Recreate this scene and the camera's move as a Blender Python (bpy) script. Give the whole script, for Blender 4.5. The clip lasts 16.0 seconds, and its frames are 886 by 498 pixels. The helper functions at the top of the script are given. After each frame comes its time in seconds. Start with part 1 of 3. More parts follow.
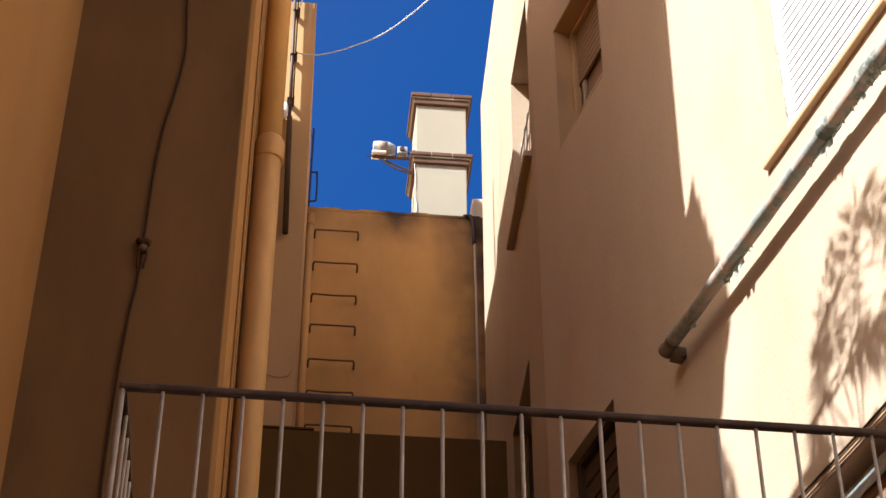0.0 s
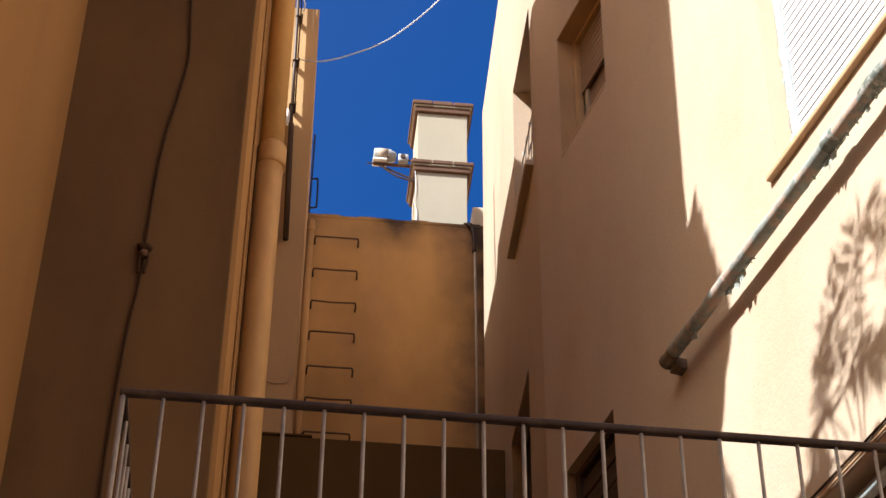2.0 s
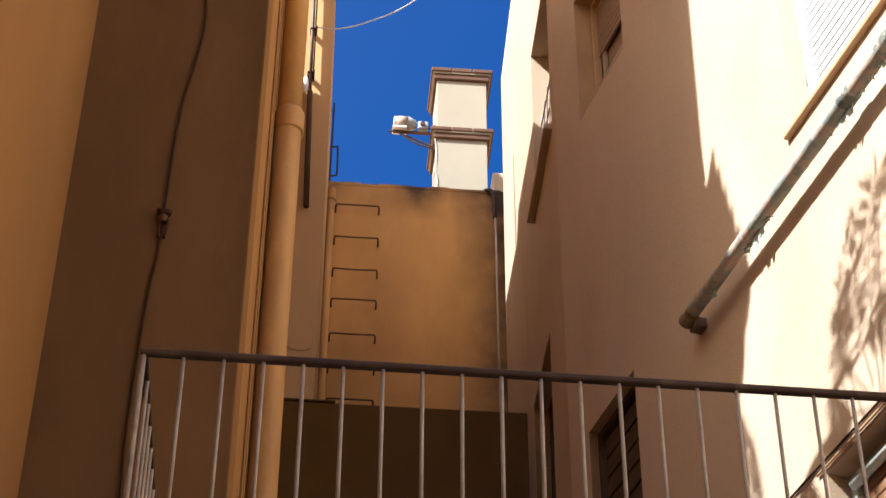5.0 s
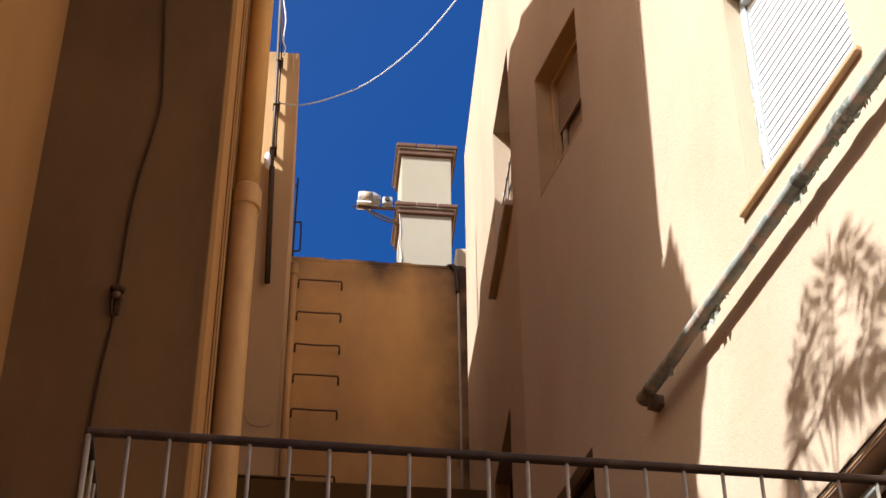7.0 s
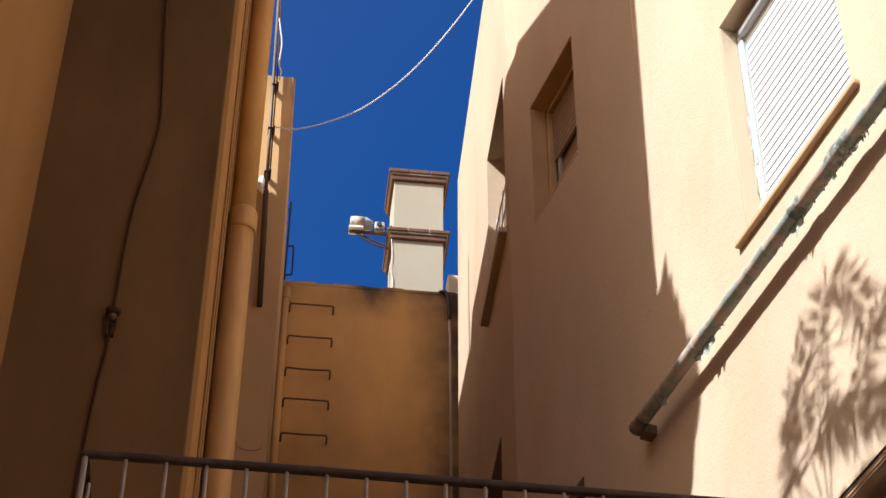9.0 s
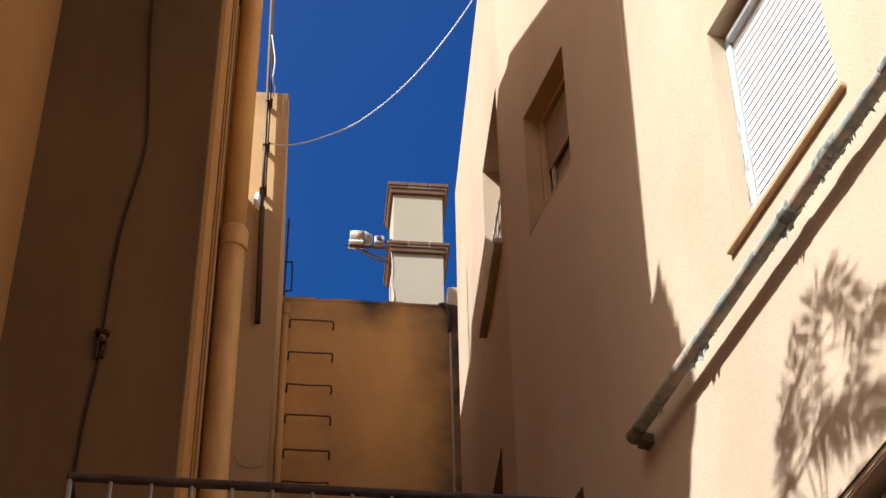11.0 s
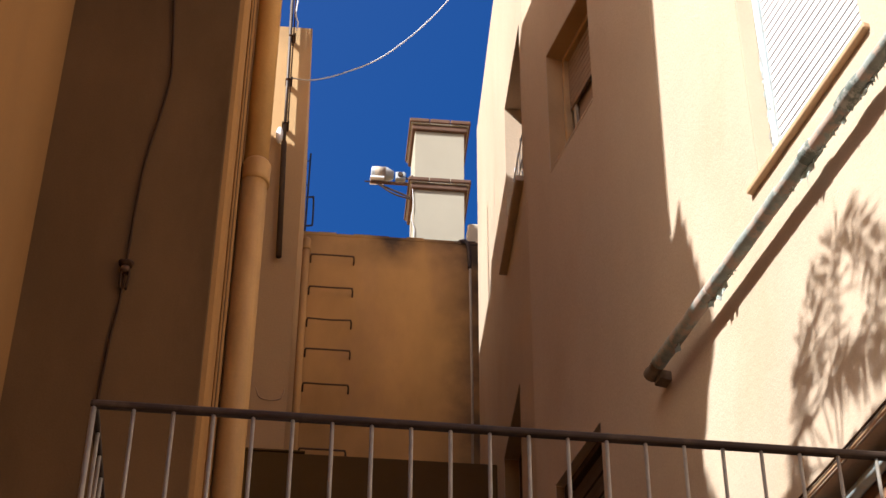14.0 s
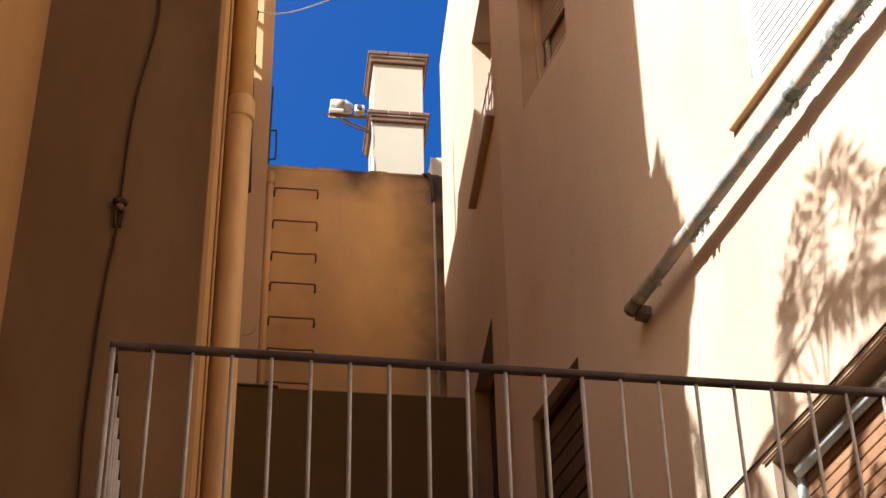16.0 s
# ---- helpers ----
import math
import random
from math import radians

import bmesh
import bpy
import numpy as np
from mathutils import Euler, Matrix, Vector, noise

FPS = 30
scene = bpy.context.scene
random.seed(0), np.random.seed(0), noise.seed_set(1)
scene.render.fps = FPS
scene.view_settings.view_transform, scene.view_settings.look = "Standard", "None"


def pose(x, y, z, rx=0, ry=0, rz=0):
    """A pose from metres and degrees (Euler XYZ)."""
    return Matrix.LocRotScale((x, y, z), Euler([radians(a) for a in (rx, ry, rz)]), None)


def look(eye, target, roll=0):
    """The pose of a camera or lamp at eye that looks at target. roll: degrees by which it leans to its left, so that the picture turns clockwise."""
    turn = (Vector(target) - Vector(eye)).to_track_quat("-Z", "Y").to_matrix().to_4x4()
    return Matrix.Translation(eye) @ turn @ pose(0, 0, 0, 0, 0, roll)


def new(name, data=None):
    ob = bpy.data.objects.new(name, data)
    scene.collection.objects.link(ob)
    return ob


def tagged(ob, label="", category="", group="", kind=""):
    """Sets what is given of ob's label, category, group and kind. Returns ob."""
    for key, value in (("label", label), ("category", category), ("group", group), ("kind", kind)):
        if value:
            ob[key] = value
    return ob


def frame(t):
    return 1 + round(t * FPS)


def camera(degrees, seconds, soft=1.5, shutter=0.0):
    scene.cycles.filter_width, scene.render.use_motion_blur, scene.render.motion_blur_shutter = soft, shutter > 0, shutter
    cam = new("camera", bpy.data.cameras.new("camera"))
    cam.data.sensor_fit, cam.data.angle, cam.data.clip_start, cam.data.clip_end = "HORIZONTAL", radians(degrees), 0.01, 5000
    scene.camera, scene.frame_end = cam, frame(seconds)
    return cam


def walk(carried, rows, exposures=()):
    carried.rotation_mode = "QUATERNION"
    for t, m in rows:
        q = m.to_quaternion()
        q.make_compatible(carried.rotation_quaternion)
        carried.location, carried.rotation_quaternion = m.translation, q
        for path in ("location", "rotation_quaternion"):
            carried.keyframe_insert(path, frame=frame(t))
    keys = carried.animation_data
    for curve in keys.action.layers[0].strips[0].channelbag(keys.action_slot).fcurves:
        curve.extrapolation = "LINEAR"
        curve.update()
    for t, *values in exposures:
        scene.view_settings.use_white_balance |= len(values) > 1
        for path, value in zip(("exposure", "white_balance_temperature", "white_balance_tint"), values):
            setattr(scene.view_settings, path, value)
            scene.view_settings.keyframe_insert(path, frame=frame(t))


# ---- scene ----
cam = camera(25.3, 16.0)
PATH = [
    (0, (-0.038, 0.002, 1.617), (0.108, 1.524, 2.906), -0.10),
    (0.5, (-0.044, 0.018, 1.639), (0.096, 1.528, 2.942), 0.15),
    (1, (-0.047, 0.013, 1.635), (0.109, 1.512, 2.950), 0.14),
    (1.5, (-0.046, 0.019, 1.635), (0.106, 1.539, 2.926), 0.21),
    (2, (-0.050, 0.019, 1.635), (0.097, 1.536, 2.930), 0.50),
    (2.5, (-0.066, -0.042, 1.588), (0.077, 1.465, 2.895), 1.24),
    (3, (-0.084, -0.033, 1.590), (0.073, 1.465, 2.905), 0.67),
    (3.5, (-0.083, -0.013, 1.586), (0.061, 1.507, 2.878), -0.40),
    (3.7, (-0.058, -0.017, 1.573), (0.067, 1.523, 2.843), -0.82),
    (5.8, (-0.029, 0.027, 1.592), (0.107, 1.561, 2.869), 0.70),
    (6, (-0.028, 0.024, 1.594), (0.116, 1.547, 2.883), 0.44),
    (6.5, (0.001, -0.013, 1.577), (0.153, 1.480, 2.899), -0.25),
    (7, (0.032, -0.001, 1.594), (0.183, 1.486, 2.923), -0.36),
    (7.5, (0.035, -0.019, 1.577), (0.188, 1.461, 2.913), -0.40),
    (8, (0.018, 0.010, 1.599), (0.172, 1.494, 2.932), -0.30),
    (8.5, (-0.002, 0.003, 1.598), (0.156, 1.480, 2.938), -0.21),
    (9, (-0.002, 0.002, 1.598), (0.159, 1.470, 2.946), 0.20),
    (9.5, (0.021, 0.001, 1.596), (0.193, 1.466, 2.947), -0.29),
    (9.7, (0.034, -0.012, 1.587), (0.210, 1.451, 2.938), -0.46),
    (11.8, (0.075, 0.001, 1.619), (0.203, 1.463, 2.978), -0.67),
    (12, (0.071, -0.023, 1.601), (0.195, 1.441, 2.958), -0.12),
    (12.5, (0.041, -0.016, 1.599), (0.179, 1.459, 2.942), 0.03),
    (13, (0.024, -0.012, 1.597), (0.172, 1.476, 2.925), 0.18),
    (13.5, (0.033, -0.032, 1.581), (0.189, 1.472, 2.890), 0.09),
    (14, (0.067, -0.033, 1.570), (0.203, 1.472, 2.880), 0.29),
    (14.3, (0.076, -0.029, 1.584), (0.228, 1.461, 2.910), 1.06),
    (14.5, (0.074, -0.033, 1.570), (0.217, 1.491, 2.857), 0.21),
    (14.6, (0.075, -0.028, 1.584), (0.199, 1.497, 2.870), 0.24),
    (15, (0.037, -0.023, 1.571), (0.155, 1.547, 2.805), 0.59),
    (15.1, (0.009, -0.043, 1.559), (0.107, 1.566, 2.743), 1.37),
    (15.2, (-0.014, -0.065, 1.549), (0.111, 1.525, 2.757), 1.43),
    (15.3, (-0.051, -0.062, 1.552), (0.122, 1.504, 2.783), 0.09),
    (15.5, (-0.124, -0.057, 1.558), (0.075, 1.473, 2.831), -2.37),
    (15.6, (-0.140, -0.052, 1.553), (0.057, 1.473, 2.831), -2.29),
    (15.8, (-0.170, -0.050, 1.559), (-0.023, 1.494, 2.821), -0.72),
    (16, (-0.157, -0.066, 1.567), (0.046, 1.478, 2.822), -1.28),
]
EXPOSURES = [(0, 1.27), (1.5, 1.16), (2, 1.16), (2.5, 1.23), (3, 1.12), (3.5, 1.22), (5.8, 1.42), (6, 1.36), (6.5, 1.2), (7, 1.04), (9, 0.93), (9.5, 0.88), (12, 0.84), (13, 0.93), (13.9, 1.0), (14.3, 1.2), (14.5, 1.14), (14.8, 1.18), (15, 1.42), (15.1, 1.58), (15.2, 2.0), (15.3, 2.06), (15.5, 1.46), (16, 1.48)]
walk(cam, [(t, look(eye, target, roll)) for t, eye, target, roll in PATH], EXPOSURES)

# ---- world, sun, exposure ----
SUN_E, SUN_A = radians(46), radians(32.5)   # elevation; turn of the sun from -x towards -y
SUN = Vector((math.cos(SUN_A) * math.cos(SUN_E), math.sin(SUN_A) * math.cos(SUN_E), -math.sin(SUN_E)))  # way of the light
world = bpy.data.worlds.new("world")
scene.world = world
world.use_nodes = True
nt = world.node_tree
sky = nt.nodes.new("ShaderNodeTexSky")
sky.sky_type = "NISHITA"
sky.sun_disc = False
sky.sun_elevation = SUN_E
sky.sun_rotation = math.atan2(-SUN.x, -SUN.y)
sky.altitude, sky.air_density, sky.dust_density, sky.ozone_density = 300, 1.0, 6.5, 1.2
hue = nt.nodes.new("ShaderNodeHueSaturation")
hue.inputs["Saturation"].default_value = 1.69
hue.inputs["Hue"].default_value = 0.514
nt.links.new(sky.outputs[0], hue.inputs["Color"])
nt.links.new(hue.outputs[0], nt.nodes["Background"].inputs[0])
nt.nodes["Background"].inputs[1].default_value = 0.080
lamp = bpy.data.lights.new("sun", "SUN")
lamp.energy, lamp.angle, lamp.color = 5.0, radians(0.48), (1.0, 1.0, 1.0)
sun = new("sun", lamp)
sun.matrix_world = look((0, 0, 0), SUN)
sun.location = (-20, -12, 25)


# ---- materials ----
def rgb(c):
    return (*c, 1)


def surface(name, color, rough=0.85, vary=0.18, scale=1.2, grain=0.004, grain_scale=140, metal=0.0, stain=None, stain_scale=0.7, stain_amount=0.5,
            streak=1.0, spec=0.3, lo=0.52):
    """Base colour with broad mottling, fine grain, an optional stain colour in patches, and a bump."""
    m = bpy.data.materials.new(name)
    m.use_nodes = True
    t = m.node_tree
    L = t.links.new
    bsdf = t.nodes["Principled BSDF"]
    bsdf.inputs["Roughness"].default_value = rough
    bsdf.inputs["Metallic"].default_value = metal
    bsdf.inputs["Specular IOR Level"].default_value = 0.04 if rough >= 0.85 else spec
    geo = t.nodes.new("ShaderNodeNewGeometry")
    mp = t.nodes.new("ShaderNodeMapping")
    mp.inputs["Scale"].default_value = (1, 1, streak)
    L(geo.outputs["Position"], mp.inputs[0])

    def noise_node(sc, detail=5, rough_=0.6, vec=mp.outputs[0]):
        n = t.nodes.new("ShaderNodeTexNoise")
        n.inputs["Scale"].default_value, n.inputs["Detail"].default_value, n.inputs["Roughness"].default_value = sc, detail, rough_
        L(vec, n.inputs["Vector"])
        return n.outputs["Fac"]

    def mix(fac, a, b, kind="MIX"):
        n = t.nodes.new("ShaderNodeMix")
        n.data_type, n.blend_type = "RGBA", kind
        for sock, v in ((n.inputs["Factor"], fac), (n.inputs[6], a), (n.inputs[7], b)):
            if isinstance(v, (int, float, tuple)):
                sock.default_value = v
            else:
                L(v, sock)
        return n.outputs[2]

    def ramp(fac, lo, hi):
        n = t.nodes.new("ShaderNodeMapRange")
        n.inputs["From Min"].default_value, n.inputs["From Max"].default_value = lo, hi
        L(fac, n.inputs["Value"])
        return n.outputs["Result"]

    dark = tuple(max(0, x * (1 - vary)) for x in color)
    light = tuple(min(0.9, x * (1 + vary * 0.7)) for x in color)
    c = mix(ramp(noise_node(scale), 0.3, 0.7), rgb(dark), rgb(light))
    fine = noise_node(grain_scale, 3, 0.7, geo.outputs["Position"])
    c = mix(0.25, c, mix(ramp(fine, 0.25, 0.75), rgb(tuple(x * 0.7 for x in color)), rgb(tuple(min(0.9, x * 1.2) for x in color))))
    if stain:
        s = ramp(noise_node(stain_scale, 8, 0.62), lo, lo + 0.2 if lo > 0.5 else lo + 0.1)
        k = t.nodes.new("ShaderNodeMath")
        k.operation = "MULTIPLY"
        L(s, k.inputs[0])
        k.inputs[1].default_value = stain_amount
        c = mix(k.outputs[0], c, rgb(stain))
    L(c, bsdf.inputs["Base Color"])
    b = t.nodes.new("ShaderNodeBump")
    b.inputs["Distance"].default_value, b.inputs["Strength"].default_value = grain, 0.6
    mid_bump = mix(0.5, fine, noise_node(grain_scale * 0.18, 4, 0.6, geo.outputs["Position"]))
    L(mid_bump, b.inputs["Height"])
    L(b.outputs[0], bsdf.inputs["Normal"])
    return m


OCHRE = (0.506, 0.396, 0.294)
M_facade = surface("ochre_render", OCHRE, 0.9, 0.12, 1.3, 0.007, 70, stain=(0.42, 0.265, 0.14), stain_amount=0.4, streak=0.4)
# render of the house front, darkened for the deep shade on that side
M_left = surface("shade_dark_render", (0.143, 0.085, 0.040), 0.9, 0.38, 1.6, 0.003, 120, stain=(0.062, 0.036, 0.016), stain_scale=1.1, stain_amount=0.85, streak=0.35)
M_back = surface("orange_render", (0.525, 0.295, 0.112), 0.9, 0.26, 1.7, 0.003, 120, stain=(0.33, 0.18, 0.11), stain_scale=1.2, stain_amount=0.6, streak=0.45)
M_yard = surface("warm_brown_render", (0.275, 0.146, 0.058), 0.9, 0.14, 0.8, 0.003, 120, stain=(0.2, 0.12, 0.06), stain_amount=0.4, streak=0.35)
M_side = surface("tan_render", (0.33, 0.178, 0.069), 0.9, 0.14, 0.9, 0.003, 120, stain=(0.2, 0.10, 0.04), stain_amount=0.5, streak=0.3)
# for the unseen side wall, kept light to bounce warm light at the facade
M_wing = surface("light_ochre_render", (0.53, 0.33, 0.13), 0.9, 0.1, 0.9, 0.003)
M_end = surface("ochre_wall_end", (0.52, 0.345, 0.18), 0.9, 0.12, 1.0, 0.006, 80, stain=(0.4, 0.25, 0.14), stain_amount=0.4, streak=0.4)
M_shut = surface("almost_black_shutter", (0.085, 0.055, 0.035), 0.85, 0.25, 6, 0.002, 50)
M_thinpipe = surface("dusty_thin_pipe", (0.36, 0.29, 0.22), 0.6, 0.2, 5, 0.001)
M_reveal = surface("pale_reveal", (0.62, 0.52, 0.385), 0.85, 0.1, 2, 0.003)
M_sill = surface("sill_brown", (0.50, 0.33, 0.19), 0.7, 0.15, 6, 0.002, 60)
M_white = surface("white_slats", (0.80, 0.79, 0.80), 0.45, 0.04, 3, 0.0005)
M_blue = surface("peeling_pale_blue_paint", (0.56, 0.66, 0.68), 0.6, 0.3, 9, 0.008, 40, stain=(0.62, 0.54, 0.42), stain_scale=11, stain_amount=0.9, streak=0.35)
M_lining = surface("grey_brown_reveal", (0.50, 0.325, 0.17), 0.85, 0.15, 3, 0.003)
M_ladder = surface("black_ladder_iron", (0.04, 0.035, 0.04), 0.5, 0.3, 12, 0.001)
M_jamb = surface("shade_brown_jamb", (0.30, 0.165, 0.068), 0.85, 0.2, 4, 0.003)
M_brownwood = surface("varnished_brown_slat", (0.29, 0.155, 0.085), 0.5, 0.25, 9, 0.001, 60, stain=(0.5, 0.32, 0.2), stain_scale=6)
M_darkwood = surface("dark_brown_shutter", (0.27, 0.185, 0.125), 0.6, 0.2, 5, 0.002, 50)
M_flake = surface("pale_loose_paint", (0.56, 0.62, 0.59), 0.8, 0.2, 12, 0.001)
M_mast = surface("weathered_mast", (0.09, 0.065, 0.05), 0.5, 0.3, 12, 0.001)
M_pipe = surface("peeling_grey_green_paint", (0.29, 0.325, 0.30), 0.75, 0.4, 14, 0.010, 45, stain=(0.46, 0.34, 0.27), stain_scale=9, stain_amount=0.9, lo=0.475)
M_socket = surface("thick_grey_green_paint", (0.17, 0.20, 0.175), 0.7, 0.4, 16, 0.010, 45, stain=(0.48, 0.47, 0.43), stain_scale=16, stain_amount=0.8, lo=0.49)
# pipe end colour with the facade's shade already put into it
M_elbow = surface("shade_dark_pipe_end", (0.20, 0.155, 0.115), 0.85, 0.4, 14, 0.006, 45, stain=(0.3, 0.26, 0.2), stain_scale=9)
M_drain = surface("ochre_painted_pipe", (0.50, 0.28, 0.092), 0.55, 0.32, 3, 0.001, 70, stain=(0.24, 0.125, 0.045), stain_scale=2.2, stain_amount=0.7, streak=0.3)
M_rail = surface("brown_rail_paint", (0.050, 0.032, 0.023), 0.5, 0.3, 12, 0.001, 80, stain=(0.17, 0.12, 0.085), stain_scale=9, spec=0.2)
M_bal = surface("worn_grey_baluster_paint", (0.33, 0.30, 0.26), 0.35, 0.3, 14, 0.001, 80, stain=(0.2, 0.13, 0.09), stain_scale=12)
M_iron = surface("dark_iron", (0.055, 0.03, 0.018), 0.7, 0.3, 12, 0.001)
M_concrete = surface("old_concrete", (0.86, 0.90, 0.74), 0.85, 0.62, 30, 0.018, 55, stain=(0.15, 0.14, 0.09), stain_scale=15, stain_amount=0.75, lo=0.51)
M_chim = surface("pale_chimney_render", (0.375, 0.345, 0.275), 0.9, 0.06, 2, 0.002)
M_cornice = surface("terracotta_cornice", (0.135, 0.08, 0.058), 0.85, 0.25, 8, 0.004, 50)
M_lampgrey = surface("grey_lamp_housing", (0.40, 0.42, 0.43), 0.4, 0.1, 12, 0.001)
M_rung = surface("rusty_rung", (0.12, 0.062, 0.032), 0.75, 0.3, 12, 0.001)
M_cable = surface("dark_cable", (0.055, 0.028, 0.014), 0.8, 0.2, 12, 0.0, spec=0.1)
M_wire = surface("white_cable", (0.58, 0.59, 0.62), 0.6, 0.05, 12, 0.0)
M_glass = surface("dark_pane", (0.05, 0.04, 0.04), 0.08, 0.1, 3, 0.0, spec=0.6)
# dark brown that carries the shade of openings, rooms and undersides
M_shadebrown = surface("shade_brown", (0.115, 0.064, 0.022), 0.9, 0.15, 1.5, 0.003)
M_ground = surface("warm_bounce_ground", (0.46, 0.29, 0.15), 0.9, 0.2, 2, 0.004)
M_tile = surface("roof_tile", (0.45, 0.24, 0.14), 0.85, 0.25, 5, 0.003)
M_leaf = surface("leaf", (0.06, 0.09, 0.03), 0.6, 0.3, 5, 0.0)
M_bark = surface("bark", (0.16, 0.11, 0.07), 0.9, 0.3, 5, 0.01, 30)


# ---- mesh helpers ----
def link(name, bm, mat, parent=None, label="", smooth=False):
    bmesh.ops.recalc_face_normals(bm, faces=bm.faces)
    me = bpy.data.meshes.new(name)
    bm.to_mesh(me)
    bm.free()
    me.materials.append(mat)
    if smooth:
        for p in me.polygons:
            p.use_smooth = True
    ob = new(name, me)
    if parent is not None:
        ob.parent = parent
    if label:
        ob["label"] = label
    return ob


part = link


def empty(name, place, label, category, group="", kind=""):
    ob = new(name)
    ob.location = place
    ob.empty_display_size = 0.05
    bpy.context.view_layer.update()
    return tagged(ob, label, category, group, kind)


def under(ob, parent):
    """Parent without moving: the parts are made in world places."""
    ob.parent = parent
    ob.matrix_parent_inverse = Matrix.Translation(parent.location).inverted()
    return ob


def sub(ob, piece):
    """Parent to a part, which is itself made in world places."""
    ob.parent = piece
    return ob


class Frame:
    """Local axes of a wall: s along it, n out of it towards the yard, z up."""

    def __init__(self, origin, d, n):
        self.o, self.d, self.n = Vector((*origin, 0)), Vector((*d, 0)), Vector((*n, 0))

    def at(self, s, n, z):
        return self.o + self.d * s + self.n * n + Vector((0, 0, z))


WORLD = Frame((0, 0), (1, 0), (0, 1))
MAIN = Frame((2.145, 6.594), (-0.2438, 0.9698), (-0.9698, -0.2438))
FAR = Frame((1.46, 9.319), (0, 1), (-1, 0))


def block(bm, fr, s0, s1, n0, n1, z0, z1, bevel=0.0):
    vs = [bm.verts.new(fr.at(s, n, z)) for z in (z0, z1) for s, n in ((s0, n0), (s1, n0), (s1, n1), (s0, n1))]
    fs = [bm.faces.new([vs[i] for i in f]) for f in ((0, 1, 2, 3), (7, 6, 5, 4), (0, 4, 5, 1), (1, 5, 6, 2), (2, 6, 7, 3), (3, 7, 4, 0))]
    if bevel:
        es = list({e for f in fs for e in f.edges})
        bmesh.ops.bevel(bm, geom=es, offset=bevel, segments=2, affect="EDGES", profile=0.5)
    return bm


def boxed(fr, s0, s1, n0, n1, z0, z1, bevel=0.0):
    return block(bmesh.new(), fr, s0, s1, n0, n1, z0, z1, bevel)


def prism(bm, pts, z0, z1):
    """An upright prism on a plan outline."""
    a, b = [bm.verts.new((x, y, z0)) for x, y in pts], [bm.verts.new((x, y, z1)) for x, y in pts]
    bm.faces.new(a[::-1])
    bm.faces.new(b)
    for i in range(len(pts)):
        j = (i + 1) % len(pts)
        bm.faces.new((a[i], a[j], b[j], b[i]))
    return bm


def tube(bm, pts, r, sides=10, caps=True, radii=None):
    pts = [Vector(p) for p in pts]
    rings, side = [], None
    for i, p in enumerate(pts):
        way = (pts[min(i + 1, len(pts) - 1)] - pts[max(i - 1, 0)]).normalized()
        if side is None:
            side = way.orthogonal().normalized()
        side = (side - way * side.dot(way)).normalized()
        up = way.cross(side)
        rr = radii[i] if radii else r
        rings.append([bm.verts.new(p + (side * math.cos(a) + up * math.sin(a)) * rr) for a in (2 * math.pi * k / sides for k in range(sides))])
    for a, b in zip(rings, rings[1:]):
        for k in range(sides):
            bm.faces.new((a[k], a[(k + 1) % sides], b[(k + 1) % sides], b[k]))
    if caps:
        bm.faces.new(rings[0][::-1])
        bm.faces.new(rings[-1])
    return bm


def smooth_line(pts, steps=8):
    """Points along a Catmull-Rom curve."""
    p = [Vector(q) for q in pts]
    p = [p[0] * 2 - p[1], *p, p[-1] * 2 - p[-2]]
    out = []
    for i in range(1, len(p) - 2):
        for k in range(steps):
            t = k / steps
            a, b, c, d = p[i - 1 : i + 3]
            out.append(0.5 * (2 * b + (c - a) * t + (2 * a - 5 * b + 4 * c - d) * t**2 + (3 * b - a - 3 * c + d) * t**3))
    return out + [p[-2]]


def wall(name, fr, s0, s1, z0, z1, thick, holes, mat, top=None):
    """A wall with openings through it. holes: (s0, s1, z0, z1). top: height along s, where it is not level."""
    ss = sorted({s0, s1, *(h[0] for h in holes), *(h[1] for h in holes)})
    zs = sorted({z0, z1, *(h[2] for h in holes), *(h[3] for h in holes)})
    bm = bmesh.new()
    made = {}

    def v(s, n, z):
        zz = top(s) if top and z == z1 else z
        key = (round(s, 4), n, round(zz, 4))
        if key not in made:
            made[key] = bm.verts.new(fr.at(s, n, zz))
        return made[key]

    def is_open(i, j):
        if not (0 <= i < len(ss) - 1 and 0 <= j < len(zs) - 1):
            return True
        s, z = (ss[i] + ss[i + 1]) / 2, (zs[j] + zs[j + 1]) / 2
        return any(h[0] < s < h[1] and h[2] < z < h[3] for h in holes)

    for i in range(len(ss) - 1):
        for j in range(len(zs) - 1):
            if is_open(i, j):
                continue
            a, b, c, d = ss[i], ss[i + 1], zs[j], zs[j + 1]
            for n in (0, -thick):
                bm.faces.new((v(a, n, c), v(b, n, c), v(b, n, d), v(a, n, d)))
            for di, dj, p, q in ((-1, 0, (a, c), (a, d)), (1, 0, (b, c), (b, d)), (0, -1, (a, c), (b, c)), (0, 1, (a, d), (b, d))):
                if is_open(i + di, j + dj):
                    bm.faces.new((v(p[0], 0, p[1]), v(q[0], 0, q[1]), v(q[0], -thick, q[1]), v(p[0], -thick, p[1])))
    return link(name, bm, mat)


